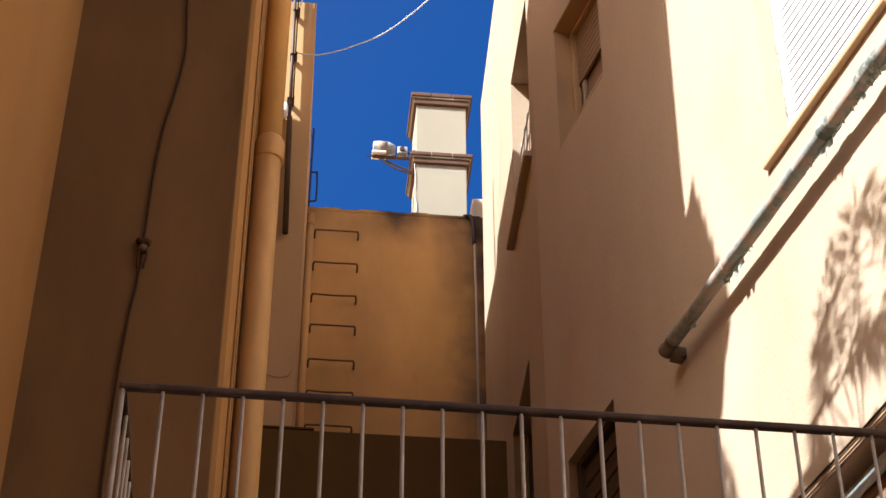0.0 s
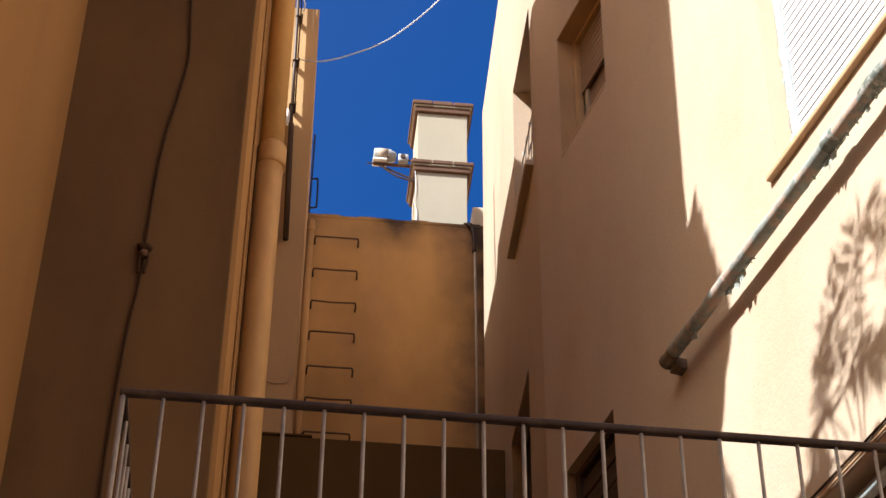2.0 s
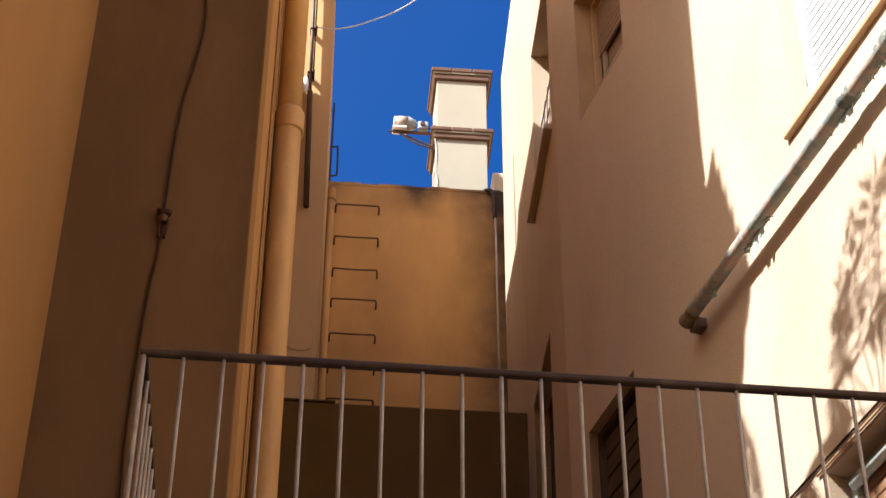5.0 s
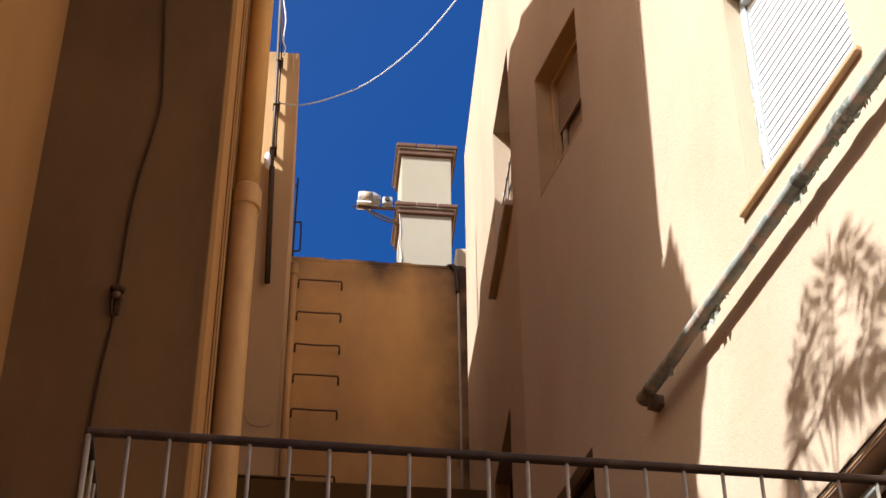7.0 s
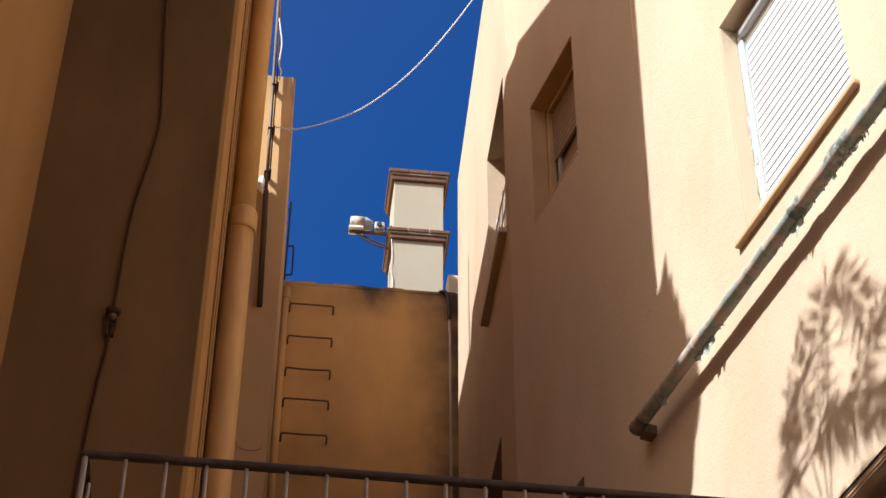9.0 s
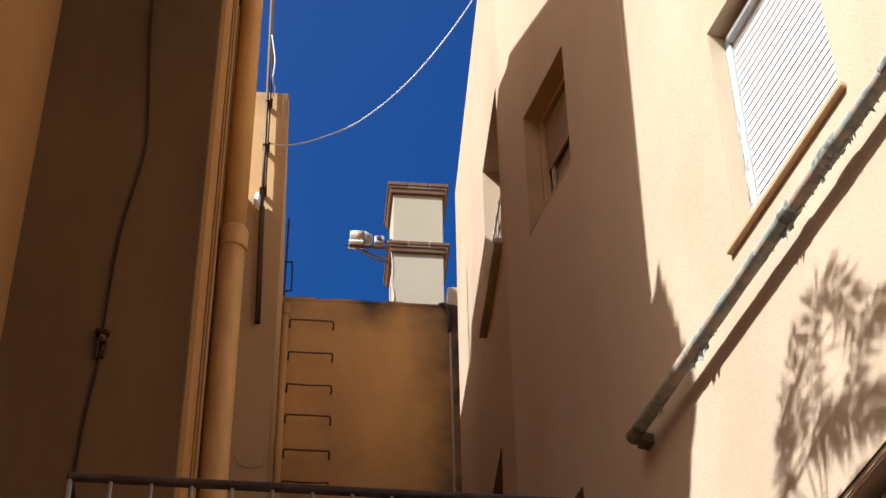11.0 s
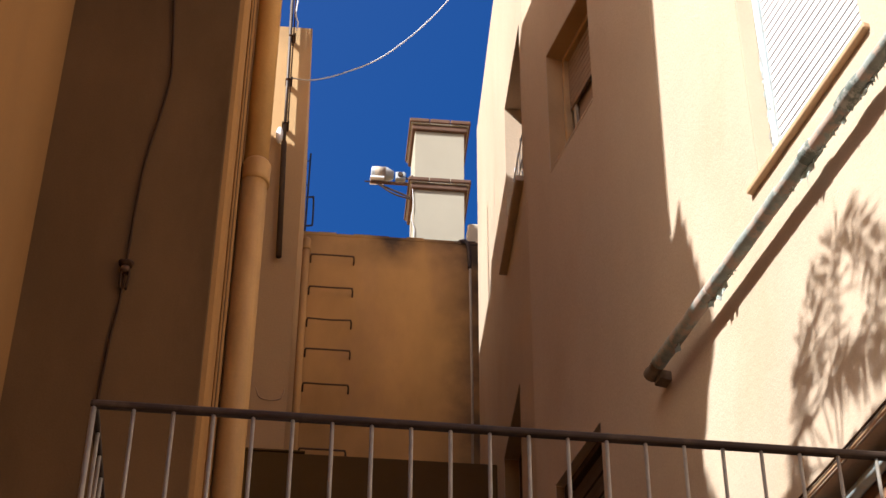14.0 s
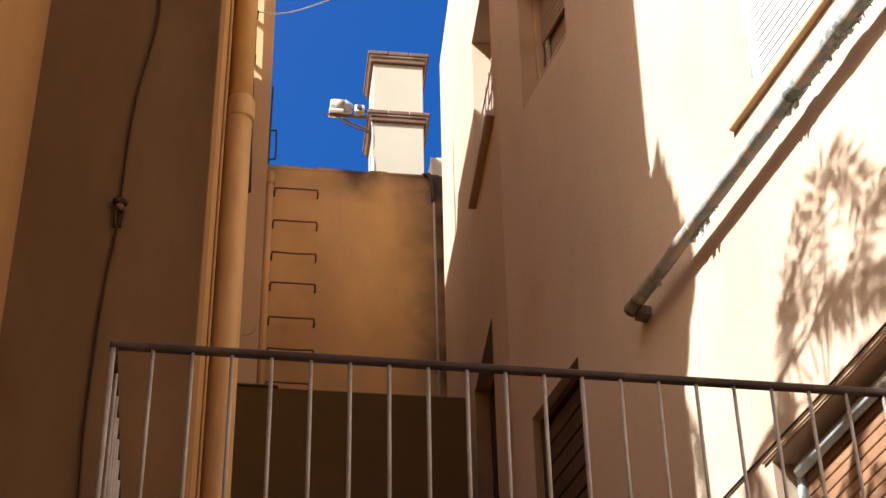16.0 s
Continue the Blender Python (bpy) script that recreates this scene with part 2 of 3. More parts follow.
# ---- large structure ----
W1, W2, W3, W6 = (-1.02, -0.02, 7.88, 9.33), (1.73, 2.42, 10.08, 11.13), (1.90, 2.54, 6.2, 7.79), (-1.25, 0.14, 4.7, 6.05)
W4, W5 = (0.16, 1.02, 10.53, 12.02), (0.60, 1.45, 7.0, 9.15)
tagged(wall("wall_east", MAIN, -8.5, 2.81, -0.2, 14.3, 0.35, [W1, W2, W3, W6], M_facade), "ochre rendered facade, half in sunlight", "wall", kind="structure")
tagged(wall("wall_east_far", FAR, 0.0, 2.86, -0.2, 14.1, 0.35, [W4, W5], M_facade, top=lambda s: 14.1 - 0.18 * s), "ochre rendered facade end in sunlight", "wall", kind="structure")
# solid fill behind the windows, its dark colour stands in for unlit rooms
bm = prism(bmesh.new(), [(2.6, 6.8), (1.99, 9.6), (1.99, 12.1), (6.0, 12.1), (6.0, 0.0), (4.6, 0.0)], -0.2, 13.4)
tagged(link("wall_east_core", bm, M_shadebrown), "solid block behind the facade, coloured dark in place of unlit rooms", "wall", kind="structure")


def damp_and_shade(m, x0, x1, z0, z1, amount, patch=None):
    """Dark damp stains that run down from the coping and along the gutter side, broken up by noise; on the slab,
    painted fading light.
    """
    t = m.node_tree
    L = t.links.new
    bsdf = t.nodes["Principled BSDF"]
    old = bsdf.inputs["Base Color"].links[0].from_socket
    geo = t.nodes.new("ShaderNodeNewGeometry")
    sep = t.nodes.new("ShaderNodeSeparateXYZ")
    L(geo.outputs["Position"], sep.inputs[0])

    def span(sock, lo, hi):
        n = t.nodes.new("ShaderNodeMapRange")
        n.inputs["From Min"].default_value, n.inputs["From Max"].default_value = lo, hi
        L(sock, n.inputs["Value"])
        return n.outputs["Result"]

    def op(kind, a, b):
        n = t.nodes.new("ShaderNodeMath")
        n.operation = kind
        for k, v in enumerate((a, b)):
            if isinstance(v, (int, float)):
                n.inputs[k].default_value = v
            else:
                L(v, n.inputs[k])
        return n.outputs[0]

    nz = t.nodes.new("ShaderNodeTexNoise")
    nz.inputs["Scale"].default_value, nz.inputs["Detail"].default_value = 3.2, 7
    L(geo.outputs["Position"], nz.inputs["Vector"])
    side = span(sep.outputs["X"], x0, x1)
    brim = span(sep.outputs["Z"], z0, z1)
    f = op("MULTIPLY", op("ADD", op("POWER", side, 1.5), op("MULTIPLY", brim, 0.5)), span(nz.outputs["Fac"], 0.22, 0.78))
    if patch:
        a, b, c = patch
        p = op("MULTIPLY", op("MULTIPLY", span(sep.outputs["X"], a, b), span(sep.outputs["X"], c, b)), span(sep.outputs["Z"], z0, z1))
        f = op("ADD", f, op("MULTIPLY", p, span(nz.outputs["Fac"], 0.2, 0.6)))
    f = op("MINIMUM", op("MULTIPLY", f, amount), 0.9)
    mx = t.nodes.new("ShaderNodeMix")
    mx.data_type = "RGBA"
    L(f, mx.inputs["Factor"])
    L(old, mx.inputs[6])
    mx.inputs[7].default_value = (0.06, 0.045, 0.04, 1)
    L(mx.outputs[2], bsdf.inputs["Base Color"])


damp_and_shade(M_back, 1.0, 1.5, 12.38, 12.78, 1.25, (0.55, 0.78, 1.05))
damp_and_shade(M_end, 5.0, 6.0, 12.6, 13.0, 1.0)
# slab: light fading along its edge, painted as darkening towards +x
damp_and_shade(M_concrete, -0.05, 0.85, 20.0, 21.0, 3.0)
north = Frame((-0.4, 12.7), (1, 0), (0, -1))
tagged(wall("wall_north", north, 0.4, 4.9, -0.2, 12.72, 0.3, [], M_back), "orange rendered back wall with dark damp stains", "wall", kind="structure")
bm = bmesh.new()
xs = [0.0 + 0.15 * k for k in range(31)]
for k in range(30):
    block(bm, WORLD, xs[k], xs[k + 1], 12.696, 13.02, 12.7205, 12.752 + 0.007 * math.sin(k * 2.3), 0.0)
tagged(link("coping", bm, M_back), "rough cement coping of the back wall", "coping", kind="structure")
# house on the left: tower, unseen side wall with a sloping top, far wall end, unseen taller block beyond, yard wall
bm = prism(bmesh.new(), [(-5, 5.95), (-0.31, 5.95), (-0.285, 5.957), (-0.272, 5.98), (-0.27, 6.02), (-0.27, 7.975), (-5, 7.975)], -0.2, 10.6)
# above the verge, out of view, the house corner is cut back and tapers out again to tilt its shadow edge
low_, high_ = [(-5, 5.95), (-0.49, 5.95), (-0.27, 6.10), (-0.27, 7.975), (-5, 7.975)], [(-5, 5.95), (-0.31, 5.95), (-0.27, 5.98), (-0.27, 7.975), (-5, 7.975)]
va, vb = [bm.verts.new((x, y, 10.601)) for x, y in low_], [bm.verts.new((x, y, 14.15)) for x, y in high_]
bm.faces.new(va[::-1])
bm.faces.new(vb)
for i in range(5):
    bm.faces.new((va[i], va[(i + 1) % 5], vb[(i + 1) % 5], vb[i]))
tagged(link("wall_west_tower", bm, M_side), "orange rendered side of the narrow house", "wall", kind="structure")
# thin sheet over the tower front that carries its shade as darker colour
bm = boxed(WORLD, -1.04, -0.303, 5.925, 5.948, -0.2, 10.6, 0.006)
tagged(link("wall_west_front", bm, M_left), "brown rendered house front, its deep shade put into the colour", "wall", kind="structure")
# out of view: slope and notch follow the shadow edges they have to cast
bm = bmesh.new()
prof = [(7.975, -0.2), (7.975, 14.1), (9.285, 13.48), (10.175, 13.48), (10.175, 11.79), (10.496, 11.79), (10.496, -0.2)]
fa, fb = [bm.verts.new((-0.29, y, z)) for y, z in prof], [bm.verts.new((-0.56, y, z)) for y, z in prof]
bm.faces.new(fa)
bm.faces.new(fb[::-1])
for i in range(len(prof)):
    j = (i + 1) % len(prof)
    bm.faces.new((fa[i], fb[i], fb[j], fa[j]))
tagged(link("shadow_wall_west", bm, M_wing), "unseen side wall with a sloping top, added for its shadow", "wall", kind="structure")
bm = prism(bmesh.new(), [(-1.2, 10.5), (-0.008, 10.5), (0.02, 12.696), (-1.2, 12.696)], -0.2, 12.95)
bmesh.ops.bevel(bm, geom=[e for e in bm.edges if all(v.co.z > 12.8 for v in e.verts)], offset=0.03, segments=3, affect="EDGES")
tagged(link("wall_west_far", bm, M_end), "orange rendered wall end, sunlit at its top", "wall", kind="structure")
# added out of view to keep the sun off the back wall
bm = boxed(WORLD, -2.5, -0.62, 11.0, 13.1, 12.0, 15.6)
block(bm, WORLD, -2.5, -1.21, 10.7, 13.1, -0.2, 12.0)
tagged(link("shade_block_west", bm, M_left), "unseen tall block added to shade the back wall", "wall", kind="structure")
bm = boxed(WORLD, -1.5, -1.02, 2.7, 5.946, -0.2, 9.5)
# unseen stretch, lower so more sun reaches the facade and bounces back
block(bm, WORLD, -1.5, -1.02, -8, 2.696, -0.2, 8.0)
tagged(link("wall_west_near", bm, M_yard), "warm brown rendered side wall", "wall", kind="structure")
# added out of view, high enough to hold back blue sky light
tagged(link("wall_south", boxed(WORLD, -1.0, 5.9, -8.4, -8.04, -0.2, 13), M_facade), "plain unseen wall added to shut out sky light", "wall", kind="structure")
# never in view; its terracotta tint is there to bounce warm light
bm = bmesh.new()
bm.faces.new([bm.verts.new(p) for p in ((-900, -900, 0), (900, -900, 0), (900, 900, 0), (-900, 900, 0))])
tagged(link("ground", bm, M_ground), "unseen ground of the yard, coloured warm for its bounce light", "ground", kind="structure")
# dark sheet standing in for the shade inside a covered opening
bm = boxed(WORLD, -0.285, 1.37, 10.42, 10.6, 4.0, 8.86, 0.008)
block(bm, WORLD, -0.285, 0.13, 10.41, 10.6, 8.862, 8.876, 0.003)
tagged(link("dark_opening_panel", bm, M_shadebrown), "dark panel in place of an unlit opening, under a thin ledge", "wall", kind="structure")
# terrace slab with a chipped front edge
bm = bmesh.new()
n_cols = 220
random.seed(4)
rows = []
for k in range(n_cols + 1):
    x = -0.66 + (2.74 + 0.66) * k / n_cols
    w = lambda a: 0.0035 * noise.noise(Vector((x * 9, a * 3.1, 7.7))) + 0.004 * noise.noise(Vector((x * 31, a, 2.0)))
    rows.append([bm.verts.new(p) for p in ((x, 5.9, 4.03), (x, 4.075, 4.03), (x, 4.054 + w(1), 4.027 + w(2)), (x, 4.049 + w(3), 3.99), (x, 4.05 + w(4), 3.95), (x, 4.052 + w(5), 3.917 + w(6) * 0.6), (x, 4.058, 3.914), (x, 5.9, 3.914))])
for a, b in zip(rows, rows[1:]):
    for k in range(8):
        bm.faces.new((a[k], a[(k + 1) % 8], b[(k + 1) % 8], b[k]))
bm.faces.new(rows[0])
bm.faces.new(rows[-1][::-1])
tagged(link("terrace_slab", bm, M_concrete), "weathered concrete terrace slab with a chipped edge", "slab", kind="structure")
# brown underside: a rim round a recessed panel, both darkened for the shade there, and a small pale piece
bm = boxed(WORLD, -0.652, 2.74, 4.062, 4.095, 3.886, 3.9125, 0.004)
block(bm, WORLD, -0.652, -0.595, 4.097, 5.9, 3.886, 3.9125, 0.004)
tagged(link("terrace_soffit_rim", bm, M_shadebrown), "brown rim under the terrace slab, shade put into its colour", "soffit", kind="structure")
tagged(link("terrace_soffit", boxed(WORLD, -0.593, 2.74, 4.097, 5.9, 3.900, 3.9125), M_shadebrown), "brown underside of the terrace, darkened for the shade there", "soffit", kind="structure")
# pale angular piece of unknown make, just behind the rim
bm = bmesh.new()
fa, fb = [[bm.verts.new((x, y, z)) for x, z in ((-0.614, 3.870), (-0.560, 3.842), (-0.556, 3.79), (-0.612, 3.79))] for y in (4.13, 4.15)]
bm.faces.new(fa)
bm.faces.new(fb[::-1])
for i in range(4):
    bm.faces.new((fa[i], fb[i], fb[(i + 1) % 4], fa[(i + 1) % 4]))
tagged(link("pale_corner_piece", bm, M_reveal), "small pale angular piece under the terrace rim", "plaster")
bm = prism(bmesh.new(), [(-0.285, 5.902), (2.3, 5.902), (2.0, 7.1), (1.415, 9.4), (1.415, 10.38), (-0.285, 10.38)], 3.915, 4.035)
tagged(link("terrace_floor", bm, M_concrete), "concrete terrace floor between the houses", "floor", kind="structure")


# ---- windows ----
def bars(fr, lines, r, sides=6):
    bm = bmesh.new()
    for a, b in lines:
        tube(bm, [fr.at(*a), fr.at(*b)], r, sides)
    return bm


def window(name, fr, hole, label, depth, frame_mat, frame_w=0.045):
    """An empty at the sill with a timber frame set back in the opening."""
    s0, s1, z0, z1 = hole
    top_ = empty(name, fr.at((s0 + s1) / 2, -depth, z0), label, "window", kind="structure")

    def add(pname, bm, mat, lab="", parent=None, **k):
        ob = link(pname, bm, mat, None, lab, **k)
        if parent is None:
            return under(ob, top_)
        return sub(ob, parent)

    e = 0.003
    add("frame_stile", boxed(fr, s1 - frame_w, s1 - e, -depth - 0.05, -depth, z0 + e, z1 - e, 0.006), frame_mat)
    add("frame_stile", boxed(fr, s0 + e, s0 + frame_w, -depth - 0.05, -depth, z0 + e, z1 - e, 0.006), frame_mat)
    add("frame_head", boxed(fr, s0 + frame_w + e, s1 - frame_w - e, -depth - 0.05, -depth, z1 - frame_w, z1 - e, 0.006), frame_mat)
    return top_, add


def sill(fr, s0, s1, z, out, thick, mat, label):
    bm = boxed(fr, s0, s1, -0.06, out, z - thick, z, 0.008)
    return tagged(link("window_sill", bm, mat), label, "sill", kind="structure")


# sunlit window with a closed white roller shutter
win, add = window("window_1", MAIN, W1, "closed white roller shutter in a peeling pale blue frame", 0.095, M_blue, 0.05)
curtain = add("roller_shutter", boxed(MAIN, W1[0] + 0.05, W1[1] - 0.05, -0.150, -0.119, W1[2], W1[3] - 0.06), M_cable)
z = W1[2] + 0.01
while z < W1[3] - 0.12:
    bm = boxed(MAIN, W1[0] + 0.055, W1[1] - 0.055, -0.1145, -0.110, z, z + 0.0391, 0.0015)
    add("slat", bm, M_white, "white slat", curtain)
    z += 0.0520
add("shutter_box", boxed(MAIN, W1[0] + 0.06, W1[1] - 0.06, -0.14, -0.07, W1[3] - 0.10, W1[3] - 0.055, 0.012), M_lampgrey, "grey shutter guide box")
sill(MAIN, -1.075, 0.058, 7.876, 0.032, 0.036, M_sill, "brown ceramic window sill")

random.seed(5)
for k in range(26):
    z = W1[2] + 0.03 + 0.95 * random.random() ** 1.7
    u, h, w_ = W1[1] - random.uniform(0.006, 0.046), random.uniform(0.03, 0.10), random.uniform(0.002, 0.005)
    bm = tube(bmesh.new(), smooth_line([MAIN.at(u, -0.094, z), MAIN.at(u + random.uniform(-0.006, 0.006), -0.094 + random.uniform(0.003, 0.012), z + h * 0.5), MAIN.at(u + random.uniform(-0.005, 0.005), -0.094, z + h)], 3), w_, 4, True)
    add("paint_sliver", bm, random.choice((M_white, M_blue, M_lampgrey)))
# lining paler than the wall to brighten the sunlit reveal
add("reveal_lining", boxed(MAIN, W1[1] - 0.006, W1[1] - 0.001, -0.093, -0.003, W1[2], W1[3] - 0.006), M_reveal, "pale cream painted reveal")

# shaded window with a half lowered brown shutter
win, add = window("window_2", MAIN, W2, "brown shaded window with a half raised shutter", 0.11, M_lining, 0.04)
for k in range(9):
    z = W2[3] - 0.06 - 0.05 * (k + 1)
    add("slat", boxed(MAIN, W2[0] + 0.055, W2[1] - 0.055, -0.155, -0.135, z, z + 0.046, 0.003), M_darkwood)
add("lower_panel", boxed(MAIN, W2[0] + 0.055, W2[1] - 0.055, -0.185, -0.17, W2[2] + 0.005, W2[3] - 0.4), M_darkwood)
add("mullion", boxed(MAIN, 2.30, 2.34, -0.168, -0.145, W2[2] + 0.03, W2[3] - 0.10, 0.004), M_thinpipe, "pale grey window stile")
sill(MAIN, W2[0] - 0.0, W2[1] + 0.0, W2[2] + 0.012, 0.004, 0.03, M_facade, "rendered window sill in the shade")

# linings browner and darker than the wall, for the shade in the recess
for nm, bm in (("reveal_lining", boxed(MAIN, W2[1] - 0.006, W2[1] - 0.001, -0.108, -0.004, W2[2], W2[3] - 0.006)), ("soffit_lining", boxed(MAIN, W2[0], W2[1] - 0.008, -0.108, -0.004, W2[3] - 0.006, W2[3] - 0.001))):
    add(nm, bm, M_lining, "grey-brown painted reveal")

# lower shaded opening with a dark louvred shutter
win, add = window("window_3", MAIN, W3, "dark louvred shutter in a shaded opening", 0.05, M_shut, 0.05)
for k in range(24):
    z = W3[2] + 0.05 + 0.064 * k
    if z < W3[3] - 0.1:
        add("louvre", boxed(MAIN, W3[0] + 0.06, W3[1] - 0.06, -0.095, -0.075 + 0.006 * (k % 2), z, z + 0.056, 0.003), M_shut)
add("backing", boxed(MAIN, W3[0] + 0.05, W3[1] - 0.05, -0.12, -0.101, W3[2], W3[3] - 0.05), M_cable)

# added jamb sheet: recess shade as a dark brown colour
add("reveal_lining", boxed(MAIN, W3[1] - 0.007, W3[1] - 0.002, -0.048, -0.004, W3[2], W3[3] - 0.008), M_jamb, "dark brown painted reveal")

# far window with a wire grille
win, add = window("window_4", FAR, W4, "sunlit far window with bent grey wire grille", 0.14, M_darkwood, 0.04)
add("pane", boxed(FAR, W4[0] + 0.045, W4[1] - 0.045, -0.20, -0.19, W4[2], W4[3] - 0.04), M_glass)
for k in range(6):
    sg = W4[0] + 0.04 + k * 0.155
    bm = tube(bmesh.new(), smooth_line([FAR.at(sg, -0.06, W4[2] + 0.02), FAR.at(sg + 0.012, -0.045, W4[2] + 0.25), FAR.at(sg - 0.01, -0.05, W4[2] + 0.55), FAR.at(sg, -0.06, W4[2] + 0.85)], 5), 0.0045, 6)
    add("grille_bar", bm, M_wire)
for k in range(4):
    zg = W4[2] + 0.12 + k * 0.2
    add("grille_rod", bars(FAR, [((W4[0] + 0.02, -0.052, zg), (W4[1] - 0.02, -0.052, zg + 0.02))], 0.005), M_wire)
sill(FAR, W4[0] - 0.02, W4[1] + 0.10, W4[2] - 0.003, 0.055, 0.050, M_facade, "rendered sill of the far window")
# low far opening
win, add = window("window_5", FAR, W5, "dark closed shutter in the far opening", 0.10, M_shut, 0.05)
for k in range(16):
    z = W5[2] + 0.06 + 0.11 * k
    add("louvre", boxed(FAR, W5[0] + 0.06, W5[1] - 0.06, -0.15, -0.13, z, z + 0.1, 0.004), M_shut)
add("backing", boxed(FAR, W5[0] + 0.05, W5[1] - 0.05, -0.17, -0.155, W5[2], W5[3] - 0.05), M_cable)
# same dark sheet for the shaded jamb of the far opening
add("reveal_lining", boxed(FAR, W5[1] - 0.007, W5[1] - 0.002, -0.098, -0.003, W5[2], W5[3] - 0.008), M_jamb, "dark brown painted reveal")
# low near window with a brown slatted shutter
win, add = window("window_6", MAIN, W6, "brown slatted roller shutter in a pale blue frame", 0.10, M_blue, 0.05)
curtain = add("roller_shutter", boxed(MAIN, W6[0] + 0.05, W6[1] - 0.05, -0.148, -0.138, W6[2], W6[3] - 0.06), M_cable)
z = W6[2] + 0.01
while z < W6[3] - 0.07:
    add("slat", boxed(MAIN, W6[0] + 0.055, W6[1] - 0.055, -0.135, -0.118, z, z + 0.052, 0.005), M_brownwood, "", curtain)
    z += 0.058
add("shutter_guide", tube(bmesh.new(), [MAIN.at(W6[0] + 0.055, -0.085, W6[3] - 0.07), MAIN.at(W6[1] - 0.055, -0.085, W6[3] - 0.07)], 0.024, 12), M_blue, "pale blue round head rail", smooth=True)

# ---- pipes and cables on the facade ----
random.seed(11)
pipe = empty("waste_pipe", MAIN.at(1.08, 0.085, 7.51), "grey-green waste pipe with peeling paint on the facade", "pipe")
pts, rad = [], []
sp = 1.0
while sp > -8.0:
    pts.append(MAIN.at(sp, 0.085, 7.51 - 0.004 * (1 - sp)))
    rad.append(0.0375 + 0.0015 * noise.noise(Vector((sp * 7, 0, 0))) + 0.0018 * noise.noise(Vector((sp * 25, 3, 0))))
    sp -= 0.02 if sp > -2 else 0.2
under(part("pipe_run", tube(bmesh.new(), pts, 0.036, 16, True, rad), M_pipe, None, smooth=True), pipe)
el = [MAIN.at(0.985, 0.085, 7.51), MAIN.at(1.0, 0.085, 7.51), MAIN.at(1.06, 0.083, 7.507), MAIN.at(1.075, 0.083, 7.507), MAIN.at(1.10, 0.082, 7.506), MAIN.at(1.108, 0.082, 7.506)]
under(part("elbow", tube(bmesh.new(), el, 0.040, 16, True, [0.037, 0.035, 0.034, 0.040, 0.040, 0.030]), M_elbow, None, "pipe end, darkened for the shade it lies in", smooth=True), pipe)
under(part("elbow_box", boxed(MAIN, 1.030, 1.100, 0.001, 0.066, 7.448, 7.505, 0.003), M_elbow, None), pipe)
for sj, rj, lj in ((0.42, 0.041, 0.05), (-0.28, 0.040, 0.10), (-0.60, 0.044, 0.11), (-0.98, 0.044, 0.20), (-1.5, 0.042, 0.1)):
    ends = [sj + lj * (0.5 - q / 11) for q in range(12)]
    rads = [0.037 + (rj - 0.037) * math.sin(math.pi * q / 11) ** 0.5 + (0.003 * noise.noise(Vector((u * 40, sj, 1.3))) if 0 < q < 11 else 0) if 0 < q < 11 else 0.037 for q, u in enumerate(ends)]
    under(part("pipe_socket", tube(bmesh.new(), [MAIN.at(u, 0.085, 7.506) for u in ends], rj, 16, True, rads), M_socket if sj < -0.5 else M_pipe, None, smooth=True), pipe)


def flake(s, drop, wide, tilt):
    """A curled scrap of loose paint hanging from the pipe."""
    bm = bmesh.new()
    n = 13
    top_v, low = [], []
    for k in range(n + 1):
        u = s - wide / 2 + wide * k / n
        hang = abs(math.sin(math.pi * k / n)) ** 0.35 * random.choice((0.35, 0.6, 0.8, 1.0, 1.35))
        top_v.append(bm.verts.new(MAIN.at(u, 0.085 - 0.012, 7.51 - 0.032)))
        low.append(bm.verts.new(MAIN.at(u + tilt * hang, 0.085 - 0.012 + 0.012 * math.sin(k * 1.3 + s * 9), 7.51 - 0.034 - drop * hang)))
    for k in range(n):
        bm.faces.new((top_v[k], top_v[k + 1], low[k + 1], low[k]))
    bmesh.ops.solidify(bm, geom=bm.faces[:], thickness=0.002)
    return bm


for s_, d_, w_ in ((0.34, 0.055, 0.15), (0.22, 0.02, 0.08), (-0.54, 0.06, 0.16), (-0.68, 0.03, 0.08), (-0.80, 0.025, 0.07),
                   (-0.94, 0.03, 0.10), (-1.06, 0.04, 0.13), (-1.2, 0.03, 0.08), (-1.3, 0.04, 0.12), (-1.44, 0.03, 0.10), (0.80, 0.03, 0.05), (0.42, 0.035, 0.06), (-0.40, 0.018, 0.10), (-0.87, 0.035, 0.06), (-1.13, 0.045, 0.06)):
    under(part("paint_flake", flake(s_, d_, w_, random.uniform(-0.02, 0.02)), M_flake, None, "curled pale paint flake"), pipe)

cab = tube(bmesh.new(), [MAIN.at(s_, 0.008, 6.105 + 0.006 * math.sin(s_ * 3)) for s_ in [1.3 - 0.1 * k for k in range(40)]], 0.006, 6)
tagged(link("facade_cable", cab, M_cable, smooth=True), "thin dark cable clipped along the facade", "cable")
cab = tube(bmesh.new(), [MAIN.at(s_, 0.010, 6.07 + 0.006 * math.sin(s_ * 3)) for s_ in [0.2 - 0.1 * k for k in range(30)]], 0.007, 6)
tagged(link("facade_cable", cab, M_sill, smooth=True), "brown cable clipped over the low window", "cable")

# thin tube standing in for a vertical seam in the render
cab = tube(bmesh.new(), [MAIN.at(0.90 + 0.004 * math.sin(k), -0.001, 8.3 + 0.25 * k) for k in range(20)], 0.005, 6)
tagged(link("facade_seam", cab, M_facade, smooth=True), "thin raised line in place of a vertical seam on the facade", "conduit")

